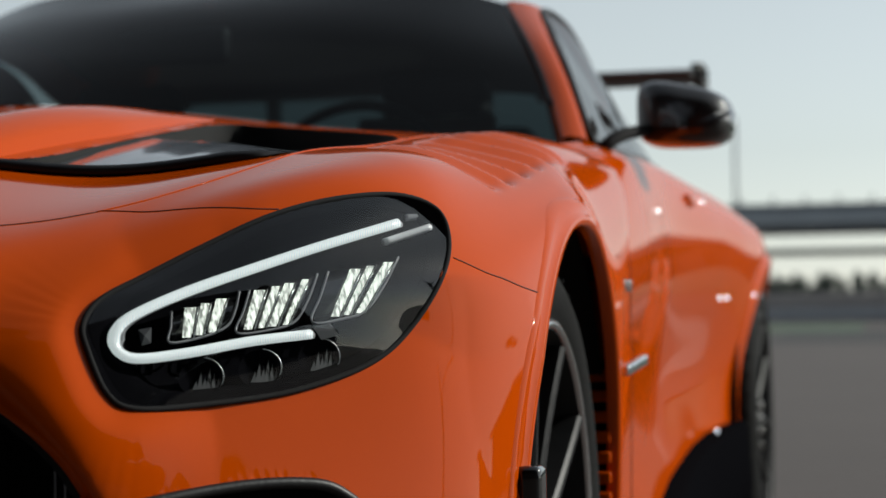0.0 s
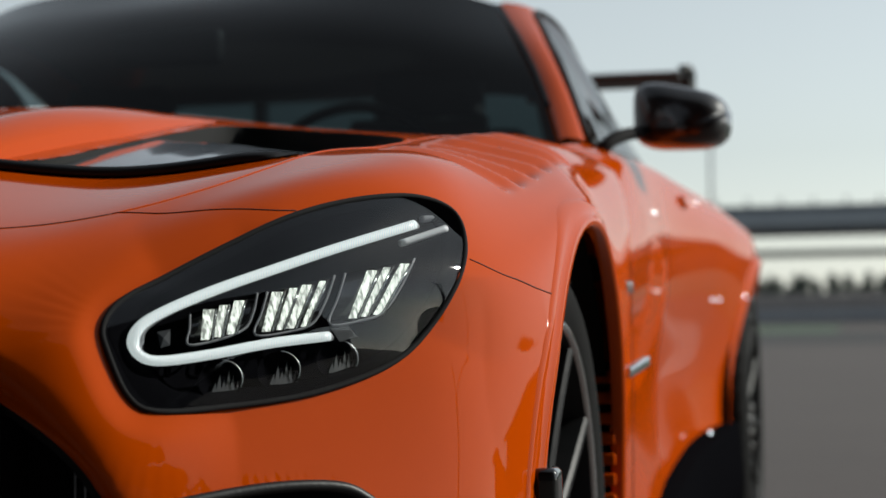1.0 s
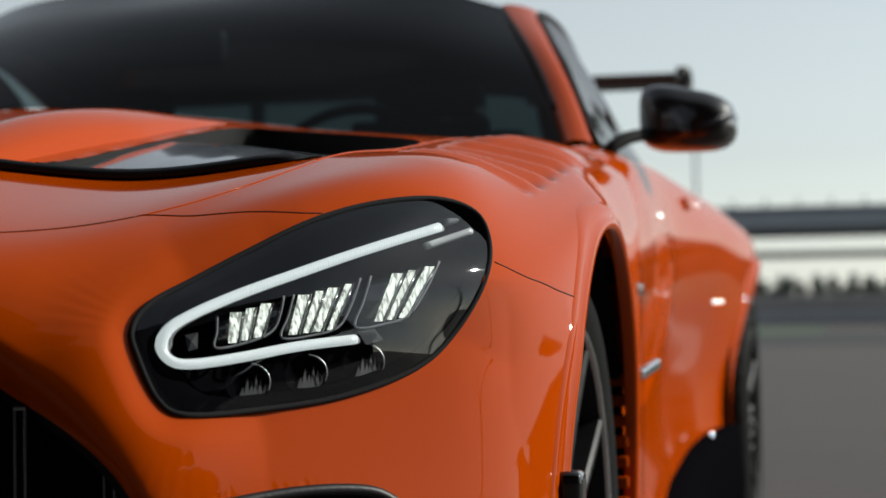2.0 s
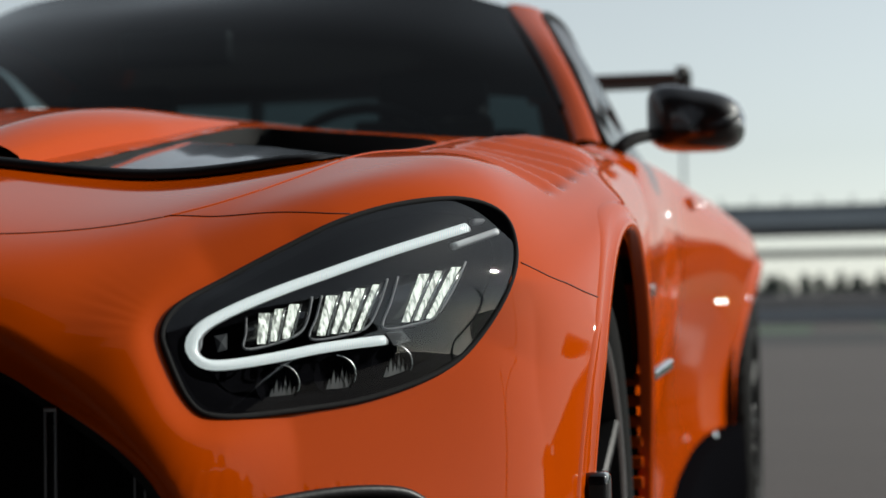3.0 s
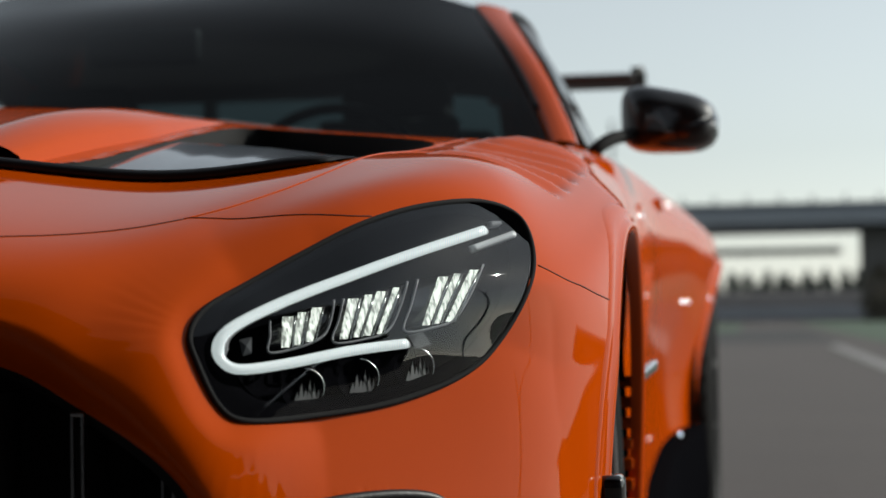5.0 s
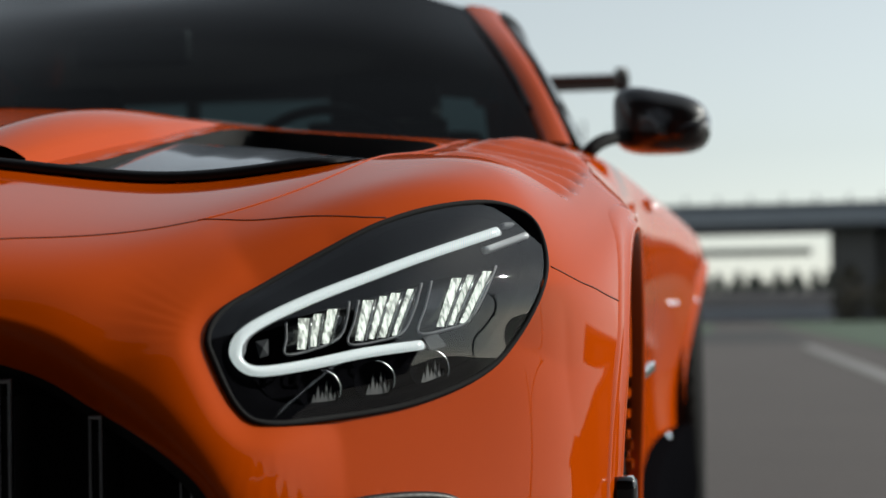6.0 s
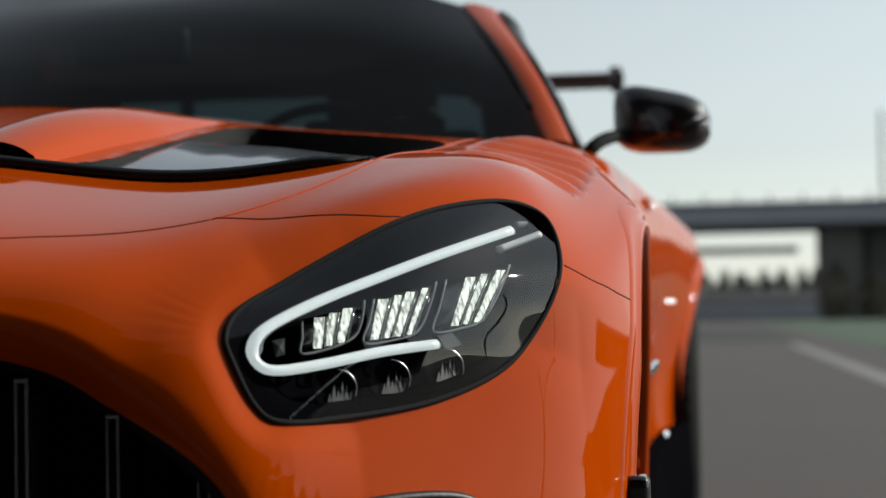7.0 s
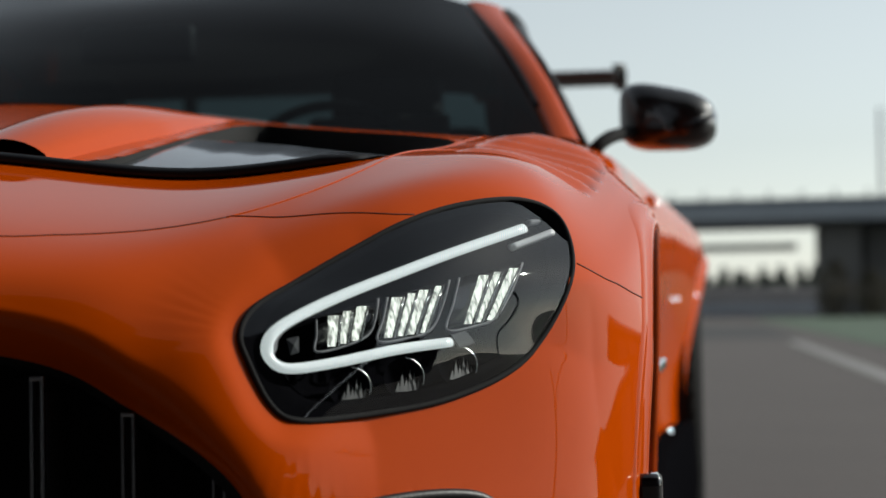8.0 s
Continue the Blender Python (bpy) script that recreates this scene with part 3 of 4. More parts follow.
# ---- side body: door, haunch and tail ----
SIDE_LINES = [
    [(.800, .78, .880), (.845, 1.0, .903), (.838, 1.5, .925), (.82, 2.0, .945), (.80, 2.35, .955), (.78, 2.63, .950), (.74, 3.0, .930), (.66, 3.45, .900)],
    [(.900, .78, .832), (.908, 1.0, .860), (.914, 1.5, .878), (.948, 2.0, .868), (.972, 2.35, .862), (.978, 2.63, .850), (.95, 3.0, .840), (.85, 3.45, .820)],
    [(.940, .63, .690), (.940, 1.0, .700), (.936, 1.5, .715), (.978, 2.0, .735), (1.020, 2.35, .750), (1.035, 2.63, .765), (.995, 3.0, .740), (.90, 3.45, .700)],
    [(.925, .57, .450), (.908, 1.0, .470), (.904, 1.5, .480), (.932, 2.0, .480), (1.000, 2.35, .500), (1.025, 2.63, .500), (.955, 3.0, .500), (.88, 3.45, .480)],
    [(.922, .55, .190), (.950, 1.0, .190), (.950, 1.5, .190), (.958, 2.0, .210), (1.000, 2.35, .250), (1.020, 2.63, .250), (.930, 3.0, .250), (.86, 3.45, .250)],
]
side = loft(SIDE_LINES, 16, 16)
sv = side.reshape(-1, 3)
sf = grid_faces(*side.shape[:2])
sc = sv[sf].mean(1)
hole = (sc[:, 1] - 2.63) ** 2 + (sc[:, 2] - .354) ** 2 < .392 ** 2
door_sel = ~hole & (sc[:, 1] < 1.98) & (sc[:, 1] > .66)
side_tree = BVHTree.FromPolygons([Vector(p) for p in sv], [tuple(int(i) for i in f) for f in sf])
for s in (1, -1):
    vv = sv * (s, 1, 1)
    link("door", *compact(vv, sf[door_sel]), ORANGE, car)
    link("rear_quarter", *compact(vv, sf[~hole & (sc[:, 1] >= 1.98)]), ORANGE, car)
    ring = []
    for a in np.linspace(radians(2), radians(200), 60):
        row = []
        for r, out in ((.386, -.015), (.387, .004), (.393, .011), (.402, .010), (.412, .002), (.420, -.006)):
            yy, zz = 2.63 + r * math.cos(a), .354 + r * math.sin(a)
            hit = side_tree.ray_cast(Vector((1.4, yy, zz)), Vector((-1, 0, 0)))[0]
            row.append((s * ((hit.x if hit else 1.0) + out), yy, zz))
        ring.append(row)
    ring = np.array(ring)
    link("arch_lip", ring.reshape(-1, 3), grid_faces(*ring.shape[:2]), ORANGE, car)
    # sill with black skirt blade
    part("side_skirt", box(.10, 1.75, .03, .01, (s * .955, 1.38, .135)), MATTE_BLACK, car, "black side skirt")
    sk = []
    for y in np.linspace(.62, 2.27, 26):
        h = float(np.interp(y, (.62, 1.24, 1.39, 1.80, 2.27), (.27, .305, .322, .355, .385)))
        x = .958 + .045 * max(0, (y - 1.75) / .52)
        sk.append([(s * (x - .05), y, .13), (s * (x + .004), y, .13), (s * (x + .014), y, .5 * h + .065), (s * (x + .006), y, h - .012), (s * (x - .004), y, h), (s * (x - .06), y, h + .004)])
    sk = np.array(sk)
    link("skirt_panel", sk.reshape(-1, 3), grid_faces(26, 6), LAMP_BLACK, car, "black sill panel along the door")
    # fender side vent with fin and badge
    blade = box(.012, .10, .014, .004, (s * .972, .54, .553), 2)
    bmesh.ops.rotate(blade, verts=blade.verts, cent=(s * .972, .54, .553), matrix=Euler((radians(8), 0, radians(-s * 9))).to_matrix())
    part("side_fin", blade, CHROME, car, "chrome side fin")
    for i in range(5):
        part("badge_bar", box(.006, .014, .014 if i % 2 else .018, .002, (s * .957, .54 + i * .02, .662)), CHROME, car, "chrome badge bar")
    for i in range(8):
        part("vent_slat", box(.050, .014, .015, .003, (s * .938, .352, .545 - i * .026)), ORANGE, car)
    part("arch_strip", box(.016, .012, .105, .005, (s * .945, .362, .615)), ORANGE, car)
    # door handle
    part("door_handle", box(.016, .20, .026, .008, (s * .937, 1.78, .845)), ORANGE, car)
    v, f = tube([near for near in [(s * .945, .66, .20), (s * .951, .66, .45), (s * .953, .665, .69), (s * .925, .78, .80), (s * .85, .93, .885)]], .0008, 6)
    link("panel_gap", v, f, SEAM, car, "dark door gap")

# ---- greenhouse ----
PILLAR_IN = [(.806, .99, .905), (.770, 1.12, .980), (.728, 1.25, 1.055), (.674, 1.41, 1.135), (.585, 1.68, 1.247)]
PILLAR_OUT = [(.845, 1.0, .905), (.805, 1.13, .985), (.765, 1.25, 1.057), (.716, 1.41, 1.135), (.650, 1.68, 1.238)]
RAIL_IN = [(.585, 1.68, 1.247), (.588, 1.85, 1.262), (.580, 2.1, 1.245), (.565, 2.5, 1.150), (.52, 3.0, 1.000)]
RAIL_OUT = [(.648, 1.68, 1.238), (.666, 1.85, 1.240), (.668, 2.1, 1.215), (.675, 2.5, 1.110), (.62, 3.0, .955)]
WIND_LINES = [
    [(0, .62, .955), (0, .90, 1.075), (0, 1.20, 1.190), (0, 1.54, 1.290)],
    [(.26, .66, .940), (.25, .93, 1.062), (.24, 1.22, 1.180), (.225, 1.57, 1.300)],
    [(.494, .76, .916), (.475, 1.01, 1.030), (.455, 1.275, 1.152), (.420, 1.63, 1.292)],
    [(.800, .98, .903), (.748, 1.17, 1.008), (.682, 1.37, 1.113), (.585, 1.68, 1.249)],
]
wind = loft([[(-x, y, z) for x, y, z in l] for l in WIND_LINES[:0:-1]] + WIND_LINES, 8, 8)
screen = link("windscreen", wind.reshape(-1, 3), grid_faces(*wind.shape[:2]), SCREEN, car, "dark tinted windscreen", away=(0, -1, 1))
screen.visible_shadow = False
for s in (1, -1):
    for name, inner, outer, bulge in (("pillar", PILLAR_IN, PILLAR_OUT, .012), ("roof_rail", RAIL_IN, RAIL_OUT, .012)):
        a, b = spline(inner, 8), spline(outer, 8)
        rows = []
        for p, r in zip(a, b):
            p = p + (0, -.003, .006)
            mid = (p + r) / 2 + (bulge * .6, -bulge * .3, bulge * .25)
            rows.append([p + (-.012, .02, -.02), p, p * .94 + mid * .06, p * .7 + mid * .3 + (.002, -.001, .002), mid, r * .7 + mid * .3 + (.002, 0, .001), r, r + (-.02, .01, -.015)])
        rows = np.array(rows) * (s, 1, 1)
        link(name, rows.reshape(-1, 3), grid_faces(*rows.shape[:2]), ORANGE, car)
    v, f = tube(spline(PILLAR_IN[1:], 8) * (s, 1, 1) + np.array((-s * .003, .0, .0)), .005, 6)
    link("windscreen_trim", v, f, SATIN_BLACK, car)
    top = [(.846, 1.03, .915), (.772, 1.26, 1.058), (.724, 1.42, 1.132), (.661, 1.66, 1.228), (.674, 1.85, 1.230), (.676, 2.1, 1.200), (.702, 2.35, 1.10), (.742, 2.5, 1.0)]
    bot = [(.848, 1.03, .908), (.843, 1.26, .914), (.840, 1.42, .921), (.836, 1.6, .929), (.830, 1.85, .94), (.818, 2.1, .948), (.808, 2.35, .955), (.79, 2.5, .955)]
    mid = [(np.array(a) + np.array(b)) / 2 + (.005 if 1 < i < 7 else 0, 0, 0) for i, (a, b) in enumerate(zip(top, bot))]
    g = loft([top, mid, bot], 6, 6) * (s, 1, 1)
    glass = link("side_window", g.reshape(-1, 3), grid_faces(*g.shape[:2]), SIDE_GLASS, car, "side window reflecting pale sky", away=(s, 0, .4))
    v, f = tube(spline(top, 6) * (s, 1, 1), .0055, 6)
    link("window_trim", v, f, SATIN_BLACK, car)
    v, f = tube(spline(bot, 6) * (s, 1, 1), .007, 6)
    link("window_trim", v, f, SATIN_BLACK, car)
    # body behind the window
    q3 = loft([[(.735, 2.5, 1.0), (.70, 2.7, .99), (.64, 3.0, .955)], [(.69, 2.35, 1.10), (.645, 2.5, 1.110), (.62, 3.0, .955)]], 4, 6)
    q4 = loft([[(.79, 2.5, .957), (.77, 2.75, .945), (.74, 3.0, .932)], [(.735, 2.5, 1.0), (.70, 2.7, .99), (.64, 3.0, .955)]], 4, 6)
    for g in (q3, q4):
        link("rear_pillar", (g * (s, 1, 1)).reshape(-1, 3), grid_faces(*g.shape[:2]), ORANGE, car)
ROOF = [
    [(0, 1.54, 1.290), (0, 1.8, 1.308), (0, 2.1, 1.285), (0, 2.5, 1.185)],
    [(.225, 1.57, 1.300), (.225, 1.8, 1.310), (.22, 2.1, 1.278), (.21, 2.5, 1.18)],
    [(.420, 1.63, 1.292), (.42, 1.82, 1.300), (.41, 2.1, 1.265), (.40, 2.5, 1.17)],
    [(.585, 1.68, 1.249), (.588, 1.85, 1.264), (.580, 2.1, 1.247), (.565, 2.5, 1.150)],
]
roof = loft([[(-x, y, z) for x, y, z in l] for l in ROOF[:0:-1]] + ROOF, 6, 8)
link("roof", roof.reshape(-1, 3), grid_faces(*roof.shape[:2]), VENT_GREY, car, "black carbon roof panel")
TAIL = [
    [(0, 2.5, 1.185), (0, 2.9, 1.06), (0, 3.2, .96), (0, 3.5, .93), (0, 3.6, .75), (0, 3.55, .35)],
    [(.40, 2.5, 1.17), (.39, 2.9, 1.045), (.40, 3.2, .955), (.40, 3.48, .925), (.40, 3.58, .75), (.40, 3.53, .35)],
    [(.565, 2.5, 1.150), (.54, 2.9, 1.03), (.58, 3.2, .94), (.66, 3.45, .90), (.78, 3.50, .72), (.80, 3.47, .35)],
    [(.79, 2.5, .955), (.75, 2.9, .935), (.72, 3.15, .92), (.80, 3.40, .86), (.91, 3.45, .72), (.91, 3.45, .35)],
]
tail = loft([[(-x, y, z) for x, y, z in l] for l in TAIL[:0:-1]] + TAIL, 6, 6)
tv, tf = tail.reshape(-1, 3), grid_faces(*tail.shape[:2])
tc_ = tv[tf].mean(1)
win = (tc_[:, 1] < 3.0) & (np.abs(tc_[:, 0]) < .5)
link("tail", *compact(tv, tf[~win]), ORANGE, car)
rearglass = link("rear_window", *compact(tv, tf[win]), SCREEN, car, "tinted rear window", away=(0, .5, 1))
rearglass.visible_shadow = False

# floor, cabin bulkheads and interior
part("underbody", box(1.5, 4.2, .06, .01, (0, 1.35, .16)), VOID, car)
part("firewall", box(1.3, .04, .62, .01, (0, .72, .52)), VOID, car)
dash = loft([[(x, .78, .84), (x, .95, .905), (x, 1.10, .905), (x, 1.18, .82), (x, 1.19, .55)] for x in (-.72, -.4, -.2, 0, .2, .4, .72)], 3, 5)
link("dashboard", dash.reshape(-1, 3), grid_faces(*dash.shape[:2]), INTERIOR, car, "dark dashboard")
for x in (-.36, .36):
    seat = new("seat")
    seat.parent = car
    part("backrest", box(.46, .12, .62, .05, (x, 1.98, .72), 3), INTERIOR, seat)
    part("headrest", box(.24, .09, .20, .04, (x, 2.03, 1.06), 3), INTERIOR, seat)
    part("cushion", box(.48, .52, .16, .05, (x, 1.72, .36), 3), INTERIOR, seat)
    part("shoulder_shell", box(.30, .03, .09, .012, (x, 1.925, 1.01), 3), BELT, seat)
bm = lathe([(.012, .175), (0, .187), (-.012, .175), (0, .163), (.012, .175)], 40)
bmesh.ops.rotate(bm, verts=bm.verts, cent=(0, 0, 0), matrix=Euler((0, 0, radians(90))).to_matrix())
bmesh.ops.rotate(bm, verts=bm.verts, cent=(0, 0, 0), matrix=Euler((radians(-22), 0, 0)).to_matrix())
bmesh.ops.translate(bm, verts=bm.verts, vec=(.36, 1.32, .86))
part("steering_wheel", bm, INTERIOR, car)
part("inner_mirror", box(.22, .03, .07, .02, (0, 1.36, 1.145), 3), INTERIOR, car)
part("cabin_rear", box(1.2, .03, .5, .01, (0, 2.35, .66)), INTERIOR, car)


# small chrome caps added on the flank to imitate sun glints of the paintwork
def glint_cap(x, y, z, radius=.017, spread=18):
    """An added shallow domed cap, tilted forwards and up to throw a sun glint."""
    bm = bmesh.new()
    rings = [[bm.verts.new((radius * math.sin(radians(a)) * math.cos(t), radius * math.sin(radians(a)) * math.sin(t), radius * (math.cos(radians(a)) - math.cos(radians(spread)))))
              for t in np.linspace(0, 2 * math.pi, 16, endpoint=False)] for a in np.linspace(spread, 1.5, 6)]
    for r0, r1 in zip(rings, rings[1:]):
        for i in range(16):
            bm.faces.new((r0[i], r0[(i + 1) % 16], r1[(i + 1) % 16], r1[i]))
    bm.faces.new(rings[-1])
    turn = Vector((.82, -.45, .37)).to_track_quat("Z", "Y").to_matrix()
    bmesh.ops.rotate(bm, verts=bm.verts, cent=(0, 0, 0), matrix=turn)
    bmesh.ops.translate(bm, vec=(x, y, z), verts=bm.verts)
    part("sun_glint", bm, CHROME, car, "small chrome cap added for a sun glint")


for y, z in ((2.02, .655), (2.10, .656), (2.36, .664), (2.42, .664), (1.22, .800), (1.72, .850), (1.86, .852), (2.0, .375)):
    hit = side_tree.ray_cast(Vector((1.5, y, z)), Vector((-1, 0, 0)))[0]
    glint_cap(hit.x + (.025 if z < .5 else .004), y, z)

# ---- wheels ----
def wheel(x, y, r, rim_r, width, s):
    root = new("wheel")
    root.parent = car
    root.location = (s * x, y, r)
    root.rotation_euler = (radians(17), 0, 0 if s > 0 else math.pi)
    h = width / 2
    tyre = [(-h + .02, rim_r - .004), (-h, rim_r + .03), (-h + .006, r - .02), (-h + .03, r), (-.05, r), (-.048, r - .007), (-.040, r - .007), (-.038, r), (.038, r), (.040, r - .007), (.048, r - .007), (.05, r),
            (h - .030, r), (h - .012, r - .008), (h - .003, r - .024), (h + .003, (r + rim_r) / 2), (h - .002, rim_r + .022), (h - .006, rim_r + .010), (h - .018, rim_r - .002)]
    ty = part("tyre", lathe(tyre, 96), RUBBER, root, "black low-profile tyre")
    for k in range(48):
        a = 2 * math.pi * k / 48
        b = box(.036, .006, .006, .001, (h - .026, 0, r - .0035))
        bmesh.ops.rotate(b, verts=b.verts, cent=(h - .026, 0, r), matrix=Euler((0, 0, .5)).to_matrix())
        bmesh.ops.rotate(b, verts=b.verts, cent=(0, 0, 0), matrix=Euler((a, 0, 0)).to_matrix())
        part("tread_groove", b, VOID, ty)
    part("barrel", lathe([(-h + .02, rim_r - .01), (-.03, rim_r - .03), (h - .05, rim_r - .022), (h - .02, rim_r - .012), (h - .006, rim_r - .005)], 72), MATTE_BLACK, root)
    part("rim_flange", lathe([(h - .007, rim_r - .006), (h - .003, rim_r - .005), (h - .001, rim_r), (h - .004, rim_r + .006), (h - .012, rim_r + .004)], 96), RIM_EDGE if y < 1 else RIM_BLACK, root, "thin rim edge")
    for k in range(10):
        a0 = 2 * math.pi * (k // 2) / 5 + (.19 if k % 2 else -.19)
        a1 = 2 * math.pi * (k // 2) / 5 + (.34 if k % 2 else -.34)
        rows = []
        for t in np.linspace(0, 1, 8):
            rad = .05 + (rim_r - .062) * t
            a = a0 * (1 - t) + a1 * t
            out = h - .022 + .019 * t ** 1.3
            w2 = .010 * (1 - t) + .007 * t
            c, sn = math.cos(a), math.sin(a)
            for dx, dw in ((-.03, -1), (-.004, -1), (0, -.5), (0, .5), (-.004, 1), (-.03, 1)):
                rows.append((out + dx, rad * c - dw * w2 * sn, rad * sn + dw * w2 * c))
        ff = [tuple(f) for f in grid_faces(8, 6)] + [(i * 6 + 5, i * 6, i * 6 + 6, i * 6 + 11) for i in range(7)]
        link("spoke", rows, ff, RIM_BLACK, root, smooth=False)
    part("hub", lathe([(h - .10, .075), (h - .028, .072), (h - .018, .060), (h - .018, .034), (h - .006, .030), (h - .004, .0)], 40), RIM_BLACK, root)
    for k in range(5):
        a = 2 * math.pi * (k + .5) / 5
        part("wheel_bolt", box(.02, .018, .018, .004, (h - .016, .052 * math.cos(a), .052 * math.sin(a))), STEEL, root)
    part("brake_disc", lathe([(.0, .08), (.0, rim_r - .06), (.03, rim_r - .06), (.03, .08)], 64), STEEL, root)
    part("caliper", box(.09, .12, .20, .02, (.015, rim_r - .10, .02)), SATIN_BLACK, root)
    return root


for s in (1, -1):
    wheel(.816, 0, .345, .268, .272, s)
    wheel(.862, 2.63, .354, .268, .325, s)

# ---- mirrors ----
for s in (1, -1):
    mir = new("door_mirror")
    mir.parent = car
    mir["label"] = "gloss black door mirror on curved arm"
    rings = []
    for k, (yy, wx, wz) in enumerate(((.972, .12, .10), (.978, .58, .58), (.992, .83, .84), (1.02, .95, .96), (1.055, 1, 1), (1.085, .99, .99), (1.10, .95, .95), (1.10, .85, .82), (1.088, .80, .78))):
        ring = []
        for t in np.linspace(0, 2 * math.pi, 40, endpoint=False):
            c, sn = math.cos(t), math.sin(t)
            x = .082 * math.copysign(abs(c) ** .56, c)
            z = .057 * math.copysign(abs(sn) ** .56, sn)
            z += (-.010 - .20 * x) * (1 if z > 0 else .05) * (z > 0)
            ring.append((s * (.984 + x * 1.02 * wx + .004 * (k < 3)), yy + .15 + .07 * max(0, x + .03), .966 + z * 1.04 * wz - .030 * (1 - wz) * (k < 5)))
        rings.append(ring)
    rings = np.array(rings)
    vv = rings.reshape(-1, 3)
    ff = [(k * 40 + i, k * 40 + (i + 1) % 40, (k + 1) * 40 + (i + 1) % 40, (k + 1) * 40 + i) for k in range(8) for i in range(40)] + [tuple(range(40))]
    link("housing", vv, ff, CARBON, mir)
    link("mirror_glass", rings[-1], [tuple(range(40))], CHROME, mir, "mirror glass")
    v, f = tube(spline([(s * .862, 1.03, .886), (s * .873, 1.035, .903), (s * .893, 1.07, .920), (s * .920, 1.14, .932), (s * .955, 1.20, .940)], 6), .0135, 12, squash=.8)
    link("arm", v, f, MATTE_BLACK, mir)
    v, f = tube(spline([(s * .850, .99, .884), (s * .868, 1.04, .886), (s * .860, 1.10, .893)], 5), .016, 10, squash=.6)
    link("mirror_foot", v, f, ORANGE, mir)

# ---- rear wing ----
prof = [(-.17, .006), (-.10, .020), (0, .022), (.10, .012), (.17, .004), (.10, .000), (0, -.010), (-.10, -.012), (-.165, -.002)]
rows = np.array([[(x, 3.45 + a, 1.297 + b) for a, b in prof] for x in np.linspace(-.80, .80, 9)])
k = len(prof)
ff = [(i * k + j, i * k + (j + 1) % k, (i + 1) * k + (j + 1) % k, (i + 1) * k + j) for i in range(8) for j in range(k)] + [tuple(range(k)), tuple(8 * k + j for j in range(k))]
wing = new("rear_wing")
wing.parent = car
link("blade", rows.reshape(-1, 3), ff, SATIN_BLACK, wing, "black wing blade", smooth=False)
for s in (1, -1):
    part("endplate", box(.008, .20, .060, .02, (s * .806, 3.50, 1.312)), SATIN_BLACK, wing)
    part("wing_strut", box(.018, .10, .42, .006, (s * .45, 3.38, 1.10)), SATIN_BLACK, wing)

# ---- ground and distance ----
def slab(name, x0, x1, y0, y1, z, material, label, category, kind="structure", thick=None):
    if thick:
        bm = box(x1 - x0, y1 - y0, thick, 0, ((x0 + x1) / 2, (y0 + y1) / 2, z + thick / 2))
    else:
        bm = bmesh.new()
        bm.faces.new([bm.verts.new(p) for p in ((x0, y0, z), (x1, y0, z), (x1, y1, z), (x0, y1, z))])
    return tagged(part(name, bm, material, None, smooth=False), label, category, kind=kind)


slab("ground", -2500, 2500, -2500, 2500, 0, ASPHALT, "grey-brown weathered asphalt of a race track", "ground")
slab("grass_verge", 3.7, 60, 9, 112, .012, GRASS, "mown green verge beside the track", "grass")
slab("grass_strip", -90, .7, 62, 100, .012, GRASS, "green strip across the far asphalt", "grass")
# a rectangle of darker asphalt colour laid just over the ground
slab("asphalt_patch", -1.5, 3.0, 38, 66, .006, mat("darker_asphalt", (0.03, 0.028, 0.028), rough=0.85, vary=0.3, scale=0.6), "darker rectangular patch on the far asphalt", "road patch")
slab("edge_line", 2.50, 2.72, 6, 34, .006, LINE_WHITE, "worn white edge line on asphalt", "road line")

bridge = tagged(new("bridge"), "grey concrete road bridge crossing over the track", "bridge")
part("deck", box(160, 14, 1.0, .1, (-20, 125, 6.45)), CONCRETE, bridge)
part("parapet", box(160, .3, .45, .05, (-20, 118.2, 7.15)), DARK_STEEL, bridge)
part("lower_beam", box(90, 1.2, .45, .05, (-38, 126, 4.6)), DARK_STEEL, bridge)
for x in (9.4,):
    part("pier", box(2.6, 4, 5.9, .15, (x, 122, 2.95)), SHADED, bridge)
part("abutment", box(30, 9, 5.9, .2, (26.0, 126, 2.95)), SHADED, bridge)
for i in range(60):
    part("railing_post", box(.12, .12, .5, 0, (-75 + i * 2.0, 118.1, 7.6)), DARK_STEEL, bridge)

tagged(part("gravel_bank", box(220, 10, 2.6, .6, (-30, 190, 1.2)), EARTH, None), "pale gravel bank behind the bridge", "bank", kind="structure")
tagged(part("barrier", box(150, .4, 1.0, .1, (-40, 150, .5)), CONCRETE, None), "grey concrete track barrier", "barrier")
mast = tagged(new("light_mast"), "tall grey lighting mast behind the bridge", "mast")
v, f = tube([(-9.5, 150, 0), (-9.5, 150, 16)], .13, 8)
link("pole", v, f, DARK_STEEL, mast)
mast2 = copy_thing(mast, pose(24.2, 0, 0))


# out of view behind the camera; its length is set to darken reflections
stand = tagged(new("grandstand"), "unseen dark long stand, added to darken the car's front and reflections", "grandstand")
part("stand_body", box(150, 8, 14.5, .2, (19, -25, 7.25)), DARK_CLAD, stand)
part("stand_roof", box(150, 22, .5, .1, (19, -18, 16.9)), DARK_CLAD, stand)
for i in range(17):
    part("stand_post", box(.3, .3, 2.4, .02, (-54 + i * 9.2, -22, 15.6)), DARK_CLAD, stand)


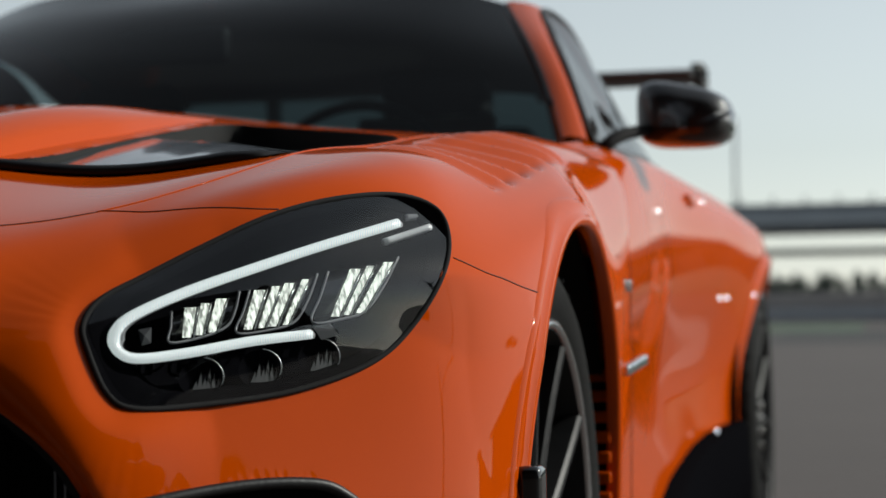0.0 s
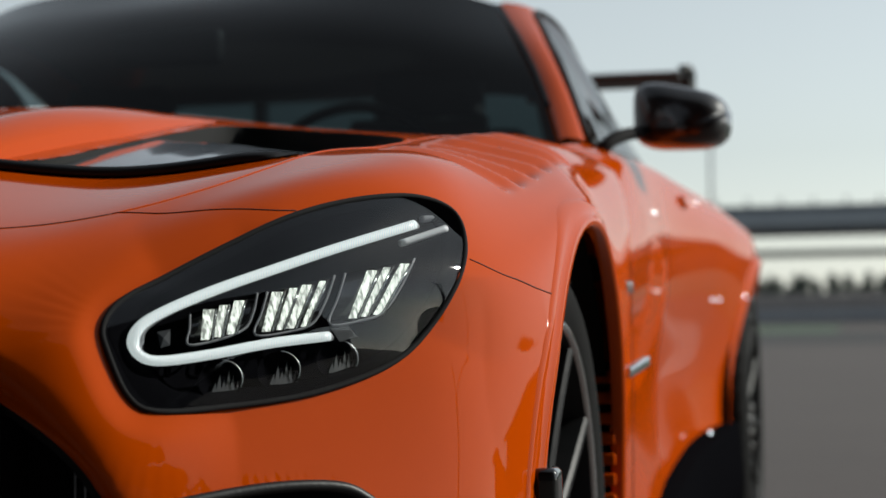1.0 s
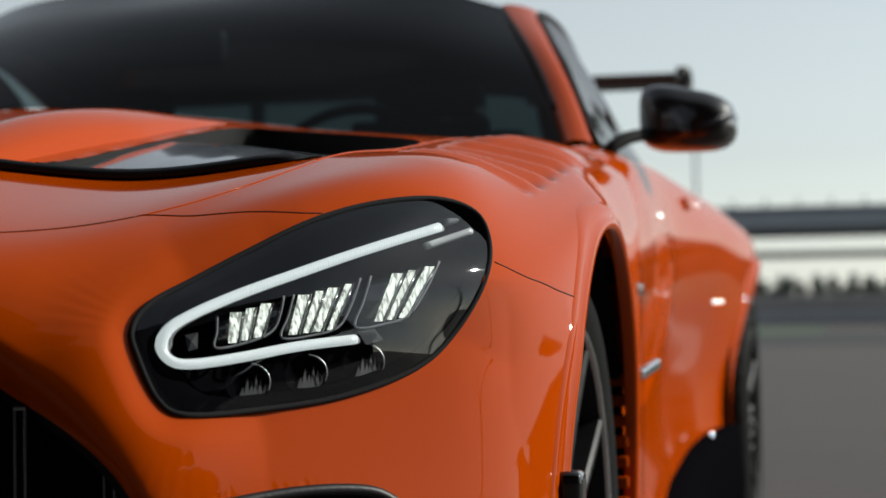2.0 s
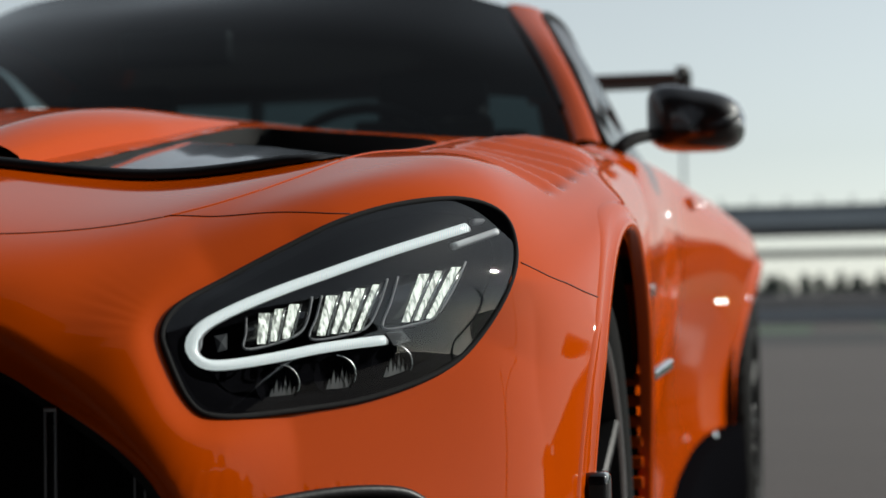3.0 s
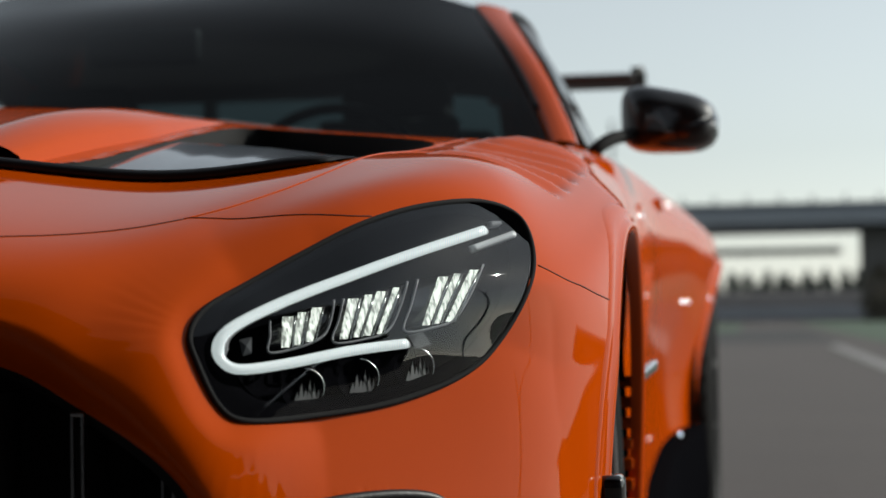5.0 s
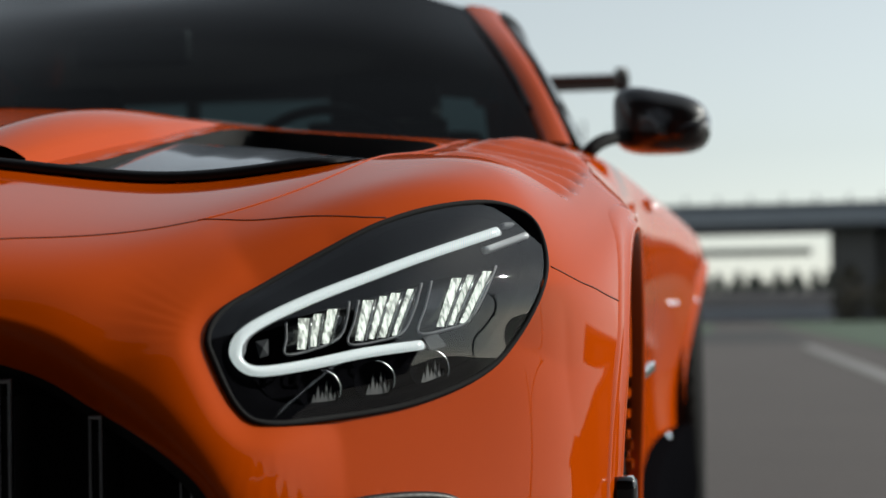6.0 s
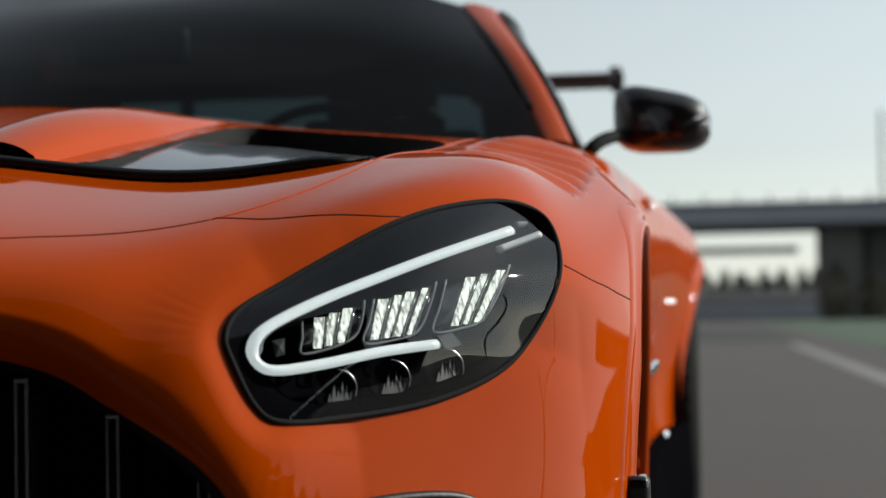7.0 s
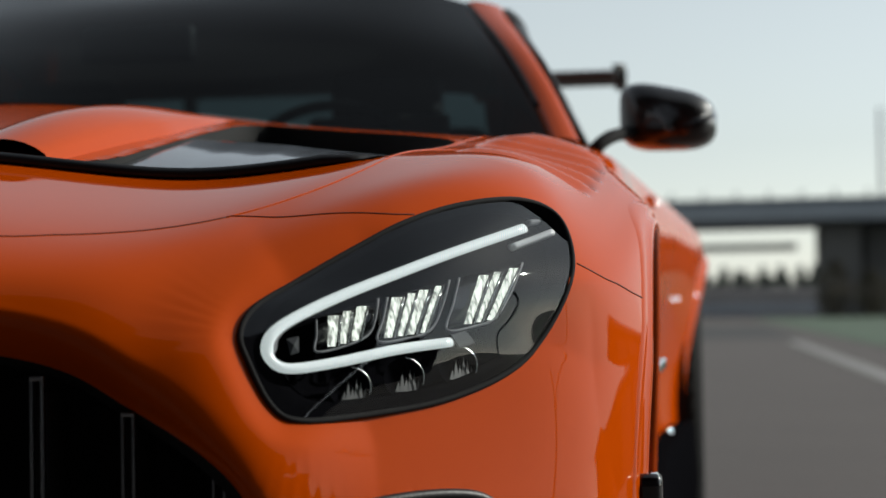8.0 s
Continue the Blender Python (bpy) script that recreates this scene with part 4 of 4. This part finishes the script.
def reflected_garage(y0, y1, h):
    """An unseen block added for the car's reflections: wall, flat roof and doors."""
    garage = tagged(new("reflected_garage"), "unseen dark flat-roofed block, added to darken the car's reflections", "building")
    mid = (y0 + y1) / 2
    part("garage_wall", box(8, y1 - y0, h, .1, (24, mid, h / 2)), DARK_CLAD, garage)
    part("garage_roof", box(9, y1 - y0 + 1, .3, .1, (24, mid, h + .15)), CONCRETE, garage)
    for i in range(int((y1 - y0) / 5.6)):
        part("garage_door", box(.12, 4.2, 2.7, .03, (19.95, y0 + 2.8 + i * 5.6, 1.35)), DARK_STEEL, garage)


# the gap between both blocks leaves sky to reflect in the bumper's flank
reflected_garage(-16, -.5, 2.9)
reflected_garage(17, 137, 2.9)

post = tagged(new("street_lamp"), "tall grey street lamp with one curved arm", "street lamp")
v, f = tube([(15, 3.2, 0), (15, 3.2, 3.0), (15, 3.2, 5.6)], .06, 10)
link("pole", v, f, DARK_STEEL, post)
for q in (1,):
    v, f = tube(spline([(15, 3.2, 4.0), (15, 3.2 + q * .35, 4.7), (15, 3.2 + q * 1.3, 5.2), (15, 3.2 + q * 2.3, 5.4)], 6), .04, 8)
    link("arm", v, f, DARK_STEEL, post)
    part("lamp_head", box(.24, .7, .12, .04, (15, 3.2 + q * 2.6, 5.42)), DARK_STEEL, post)


def conifer(h, seed):
    """Trunk and a ragged crown of drooping sprays."""
    rnd = random.Random(seed)
    root = new("conifer")
    v, f = tube([(0, 0, 0), (.05, 0, h * .5), (0, 0, h * .97)], .12, 6)
    link("trunk", v, f, BARK, root)
    verts, faces = [], []
    for k in range(150):
        t = rnd.random() ** .8
        z = h * (.08 + .92 * t)
        reach = h * .27 * (1 - t) + .35
        a = rnd.random() * 6.283
        rr = reach * rnd.uniform(.5, 1.1)
        w2 = rnd.uniform(.15, .4)
        c, sn = math.cos(a), math.sin(a)
        b = len(verts)
        verts += [(0.1 * c, .1 * sn, z + .2), (rr * c - w2 * sn, rr * sn + w2 * c, z - .25 * rr), (rr * 1.15 * c, rr * 1.15 * sn, z - .45 * rr), (rr * c + w2 * sn, rr * sn - w2 * c, z - .25 * rr)]
        faces += [(b, b + 1, b + 2), (b, b + 2, b + 3)]
    link("crown", verts, faces, LEAF, root, smooth=False)
    return tagged(root, "dark green conifer in a far row", "tree", group="row of conifers")


def shrub(x, y, h, seed):
    """Short stems and a ragged mound of small leaf clumps."""
    rnd = random.Random(seed)
    root = new("shrub")
    root.location = (x, y, 0)
    for k in range(4):
        a = 1.57 * k
        v, f = tube([(0, 0, 0), (.12 * h * math.cos(a), .12 * h * math.sin(a), .3 * h), (.22 * h * math.cos(a), .22 * h * math.sin(a), .62 * h)], .05, 6)
        link("stem", v, f, BARK, root)
    verts, faces = [], []
    for k in range(420):
        a, t = rnd.random() * 6.283, rnd.random()
        rr = h * .38 * math.sin(math.pi * (.12 + .86 * t)) * rnd.uniform(.3, 1.1)
        c = np.array((rr * math.cos(a), rr * math.sin(a), h * (.08 + .9 * t)))
        b = len(verts)
        verts += [tuple(c + np.array([rnd.uniform(-.2, .2) for _ in range(3)])) for _ in range(4)]
        faces += [(b, b + 1, b + 2), (b, b + 2, b + 3)]
    link("crown", verts, faces, SHRUB, root, smooth=False)
    return tagged(root, "brown-green shrub beside the bridge pier", "shrub", group="shrubs at the bridge")


for x, y, h, k in ((8.6, 113, 3.4, 21), (10.6, 112, 2.7, 22), (12.8, 114, 3.0, 23)):
    shrub(x, y, h, k)


kinds = [conifer(4.6, 1), conifer(4.0, 2), conifer(5.2, 3)]
rnd = random.Random(5)
for i in range(150):
    src = kinds[i % 3]
    m = pose(-62 + i * .66 + rnd.uniform(-.5, .5), 205 + rnd.uniform(-4, 4), rnd.uniform(-.4, -.05), 0, 0, rnd.uniform(0, 360))
    if i < 3:
        src.matrix_basis = m
    else:
        copy_thing(src, m)


def motions():
    """Only the camera moves; the car stands."""


motions()
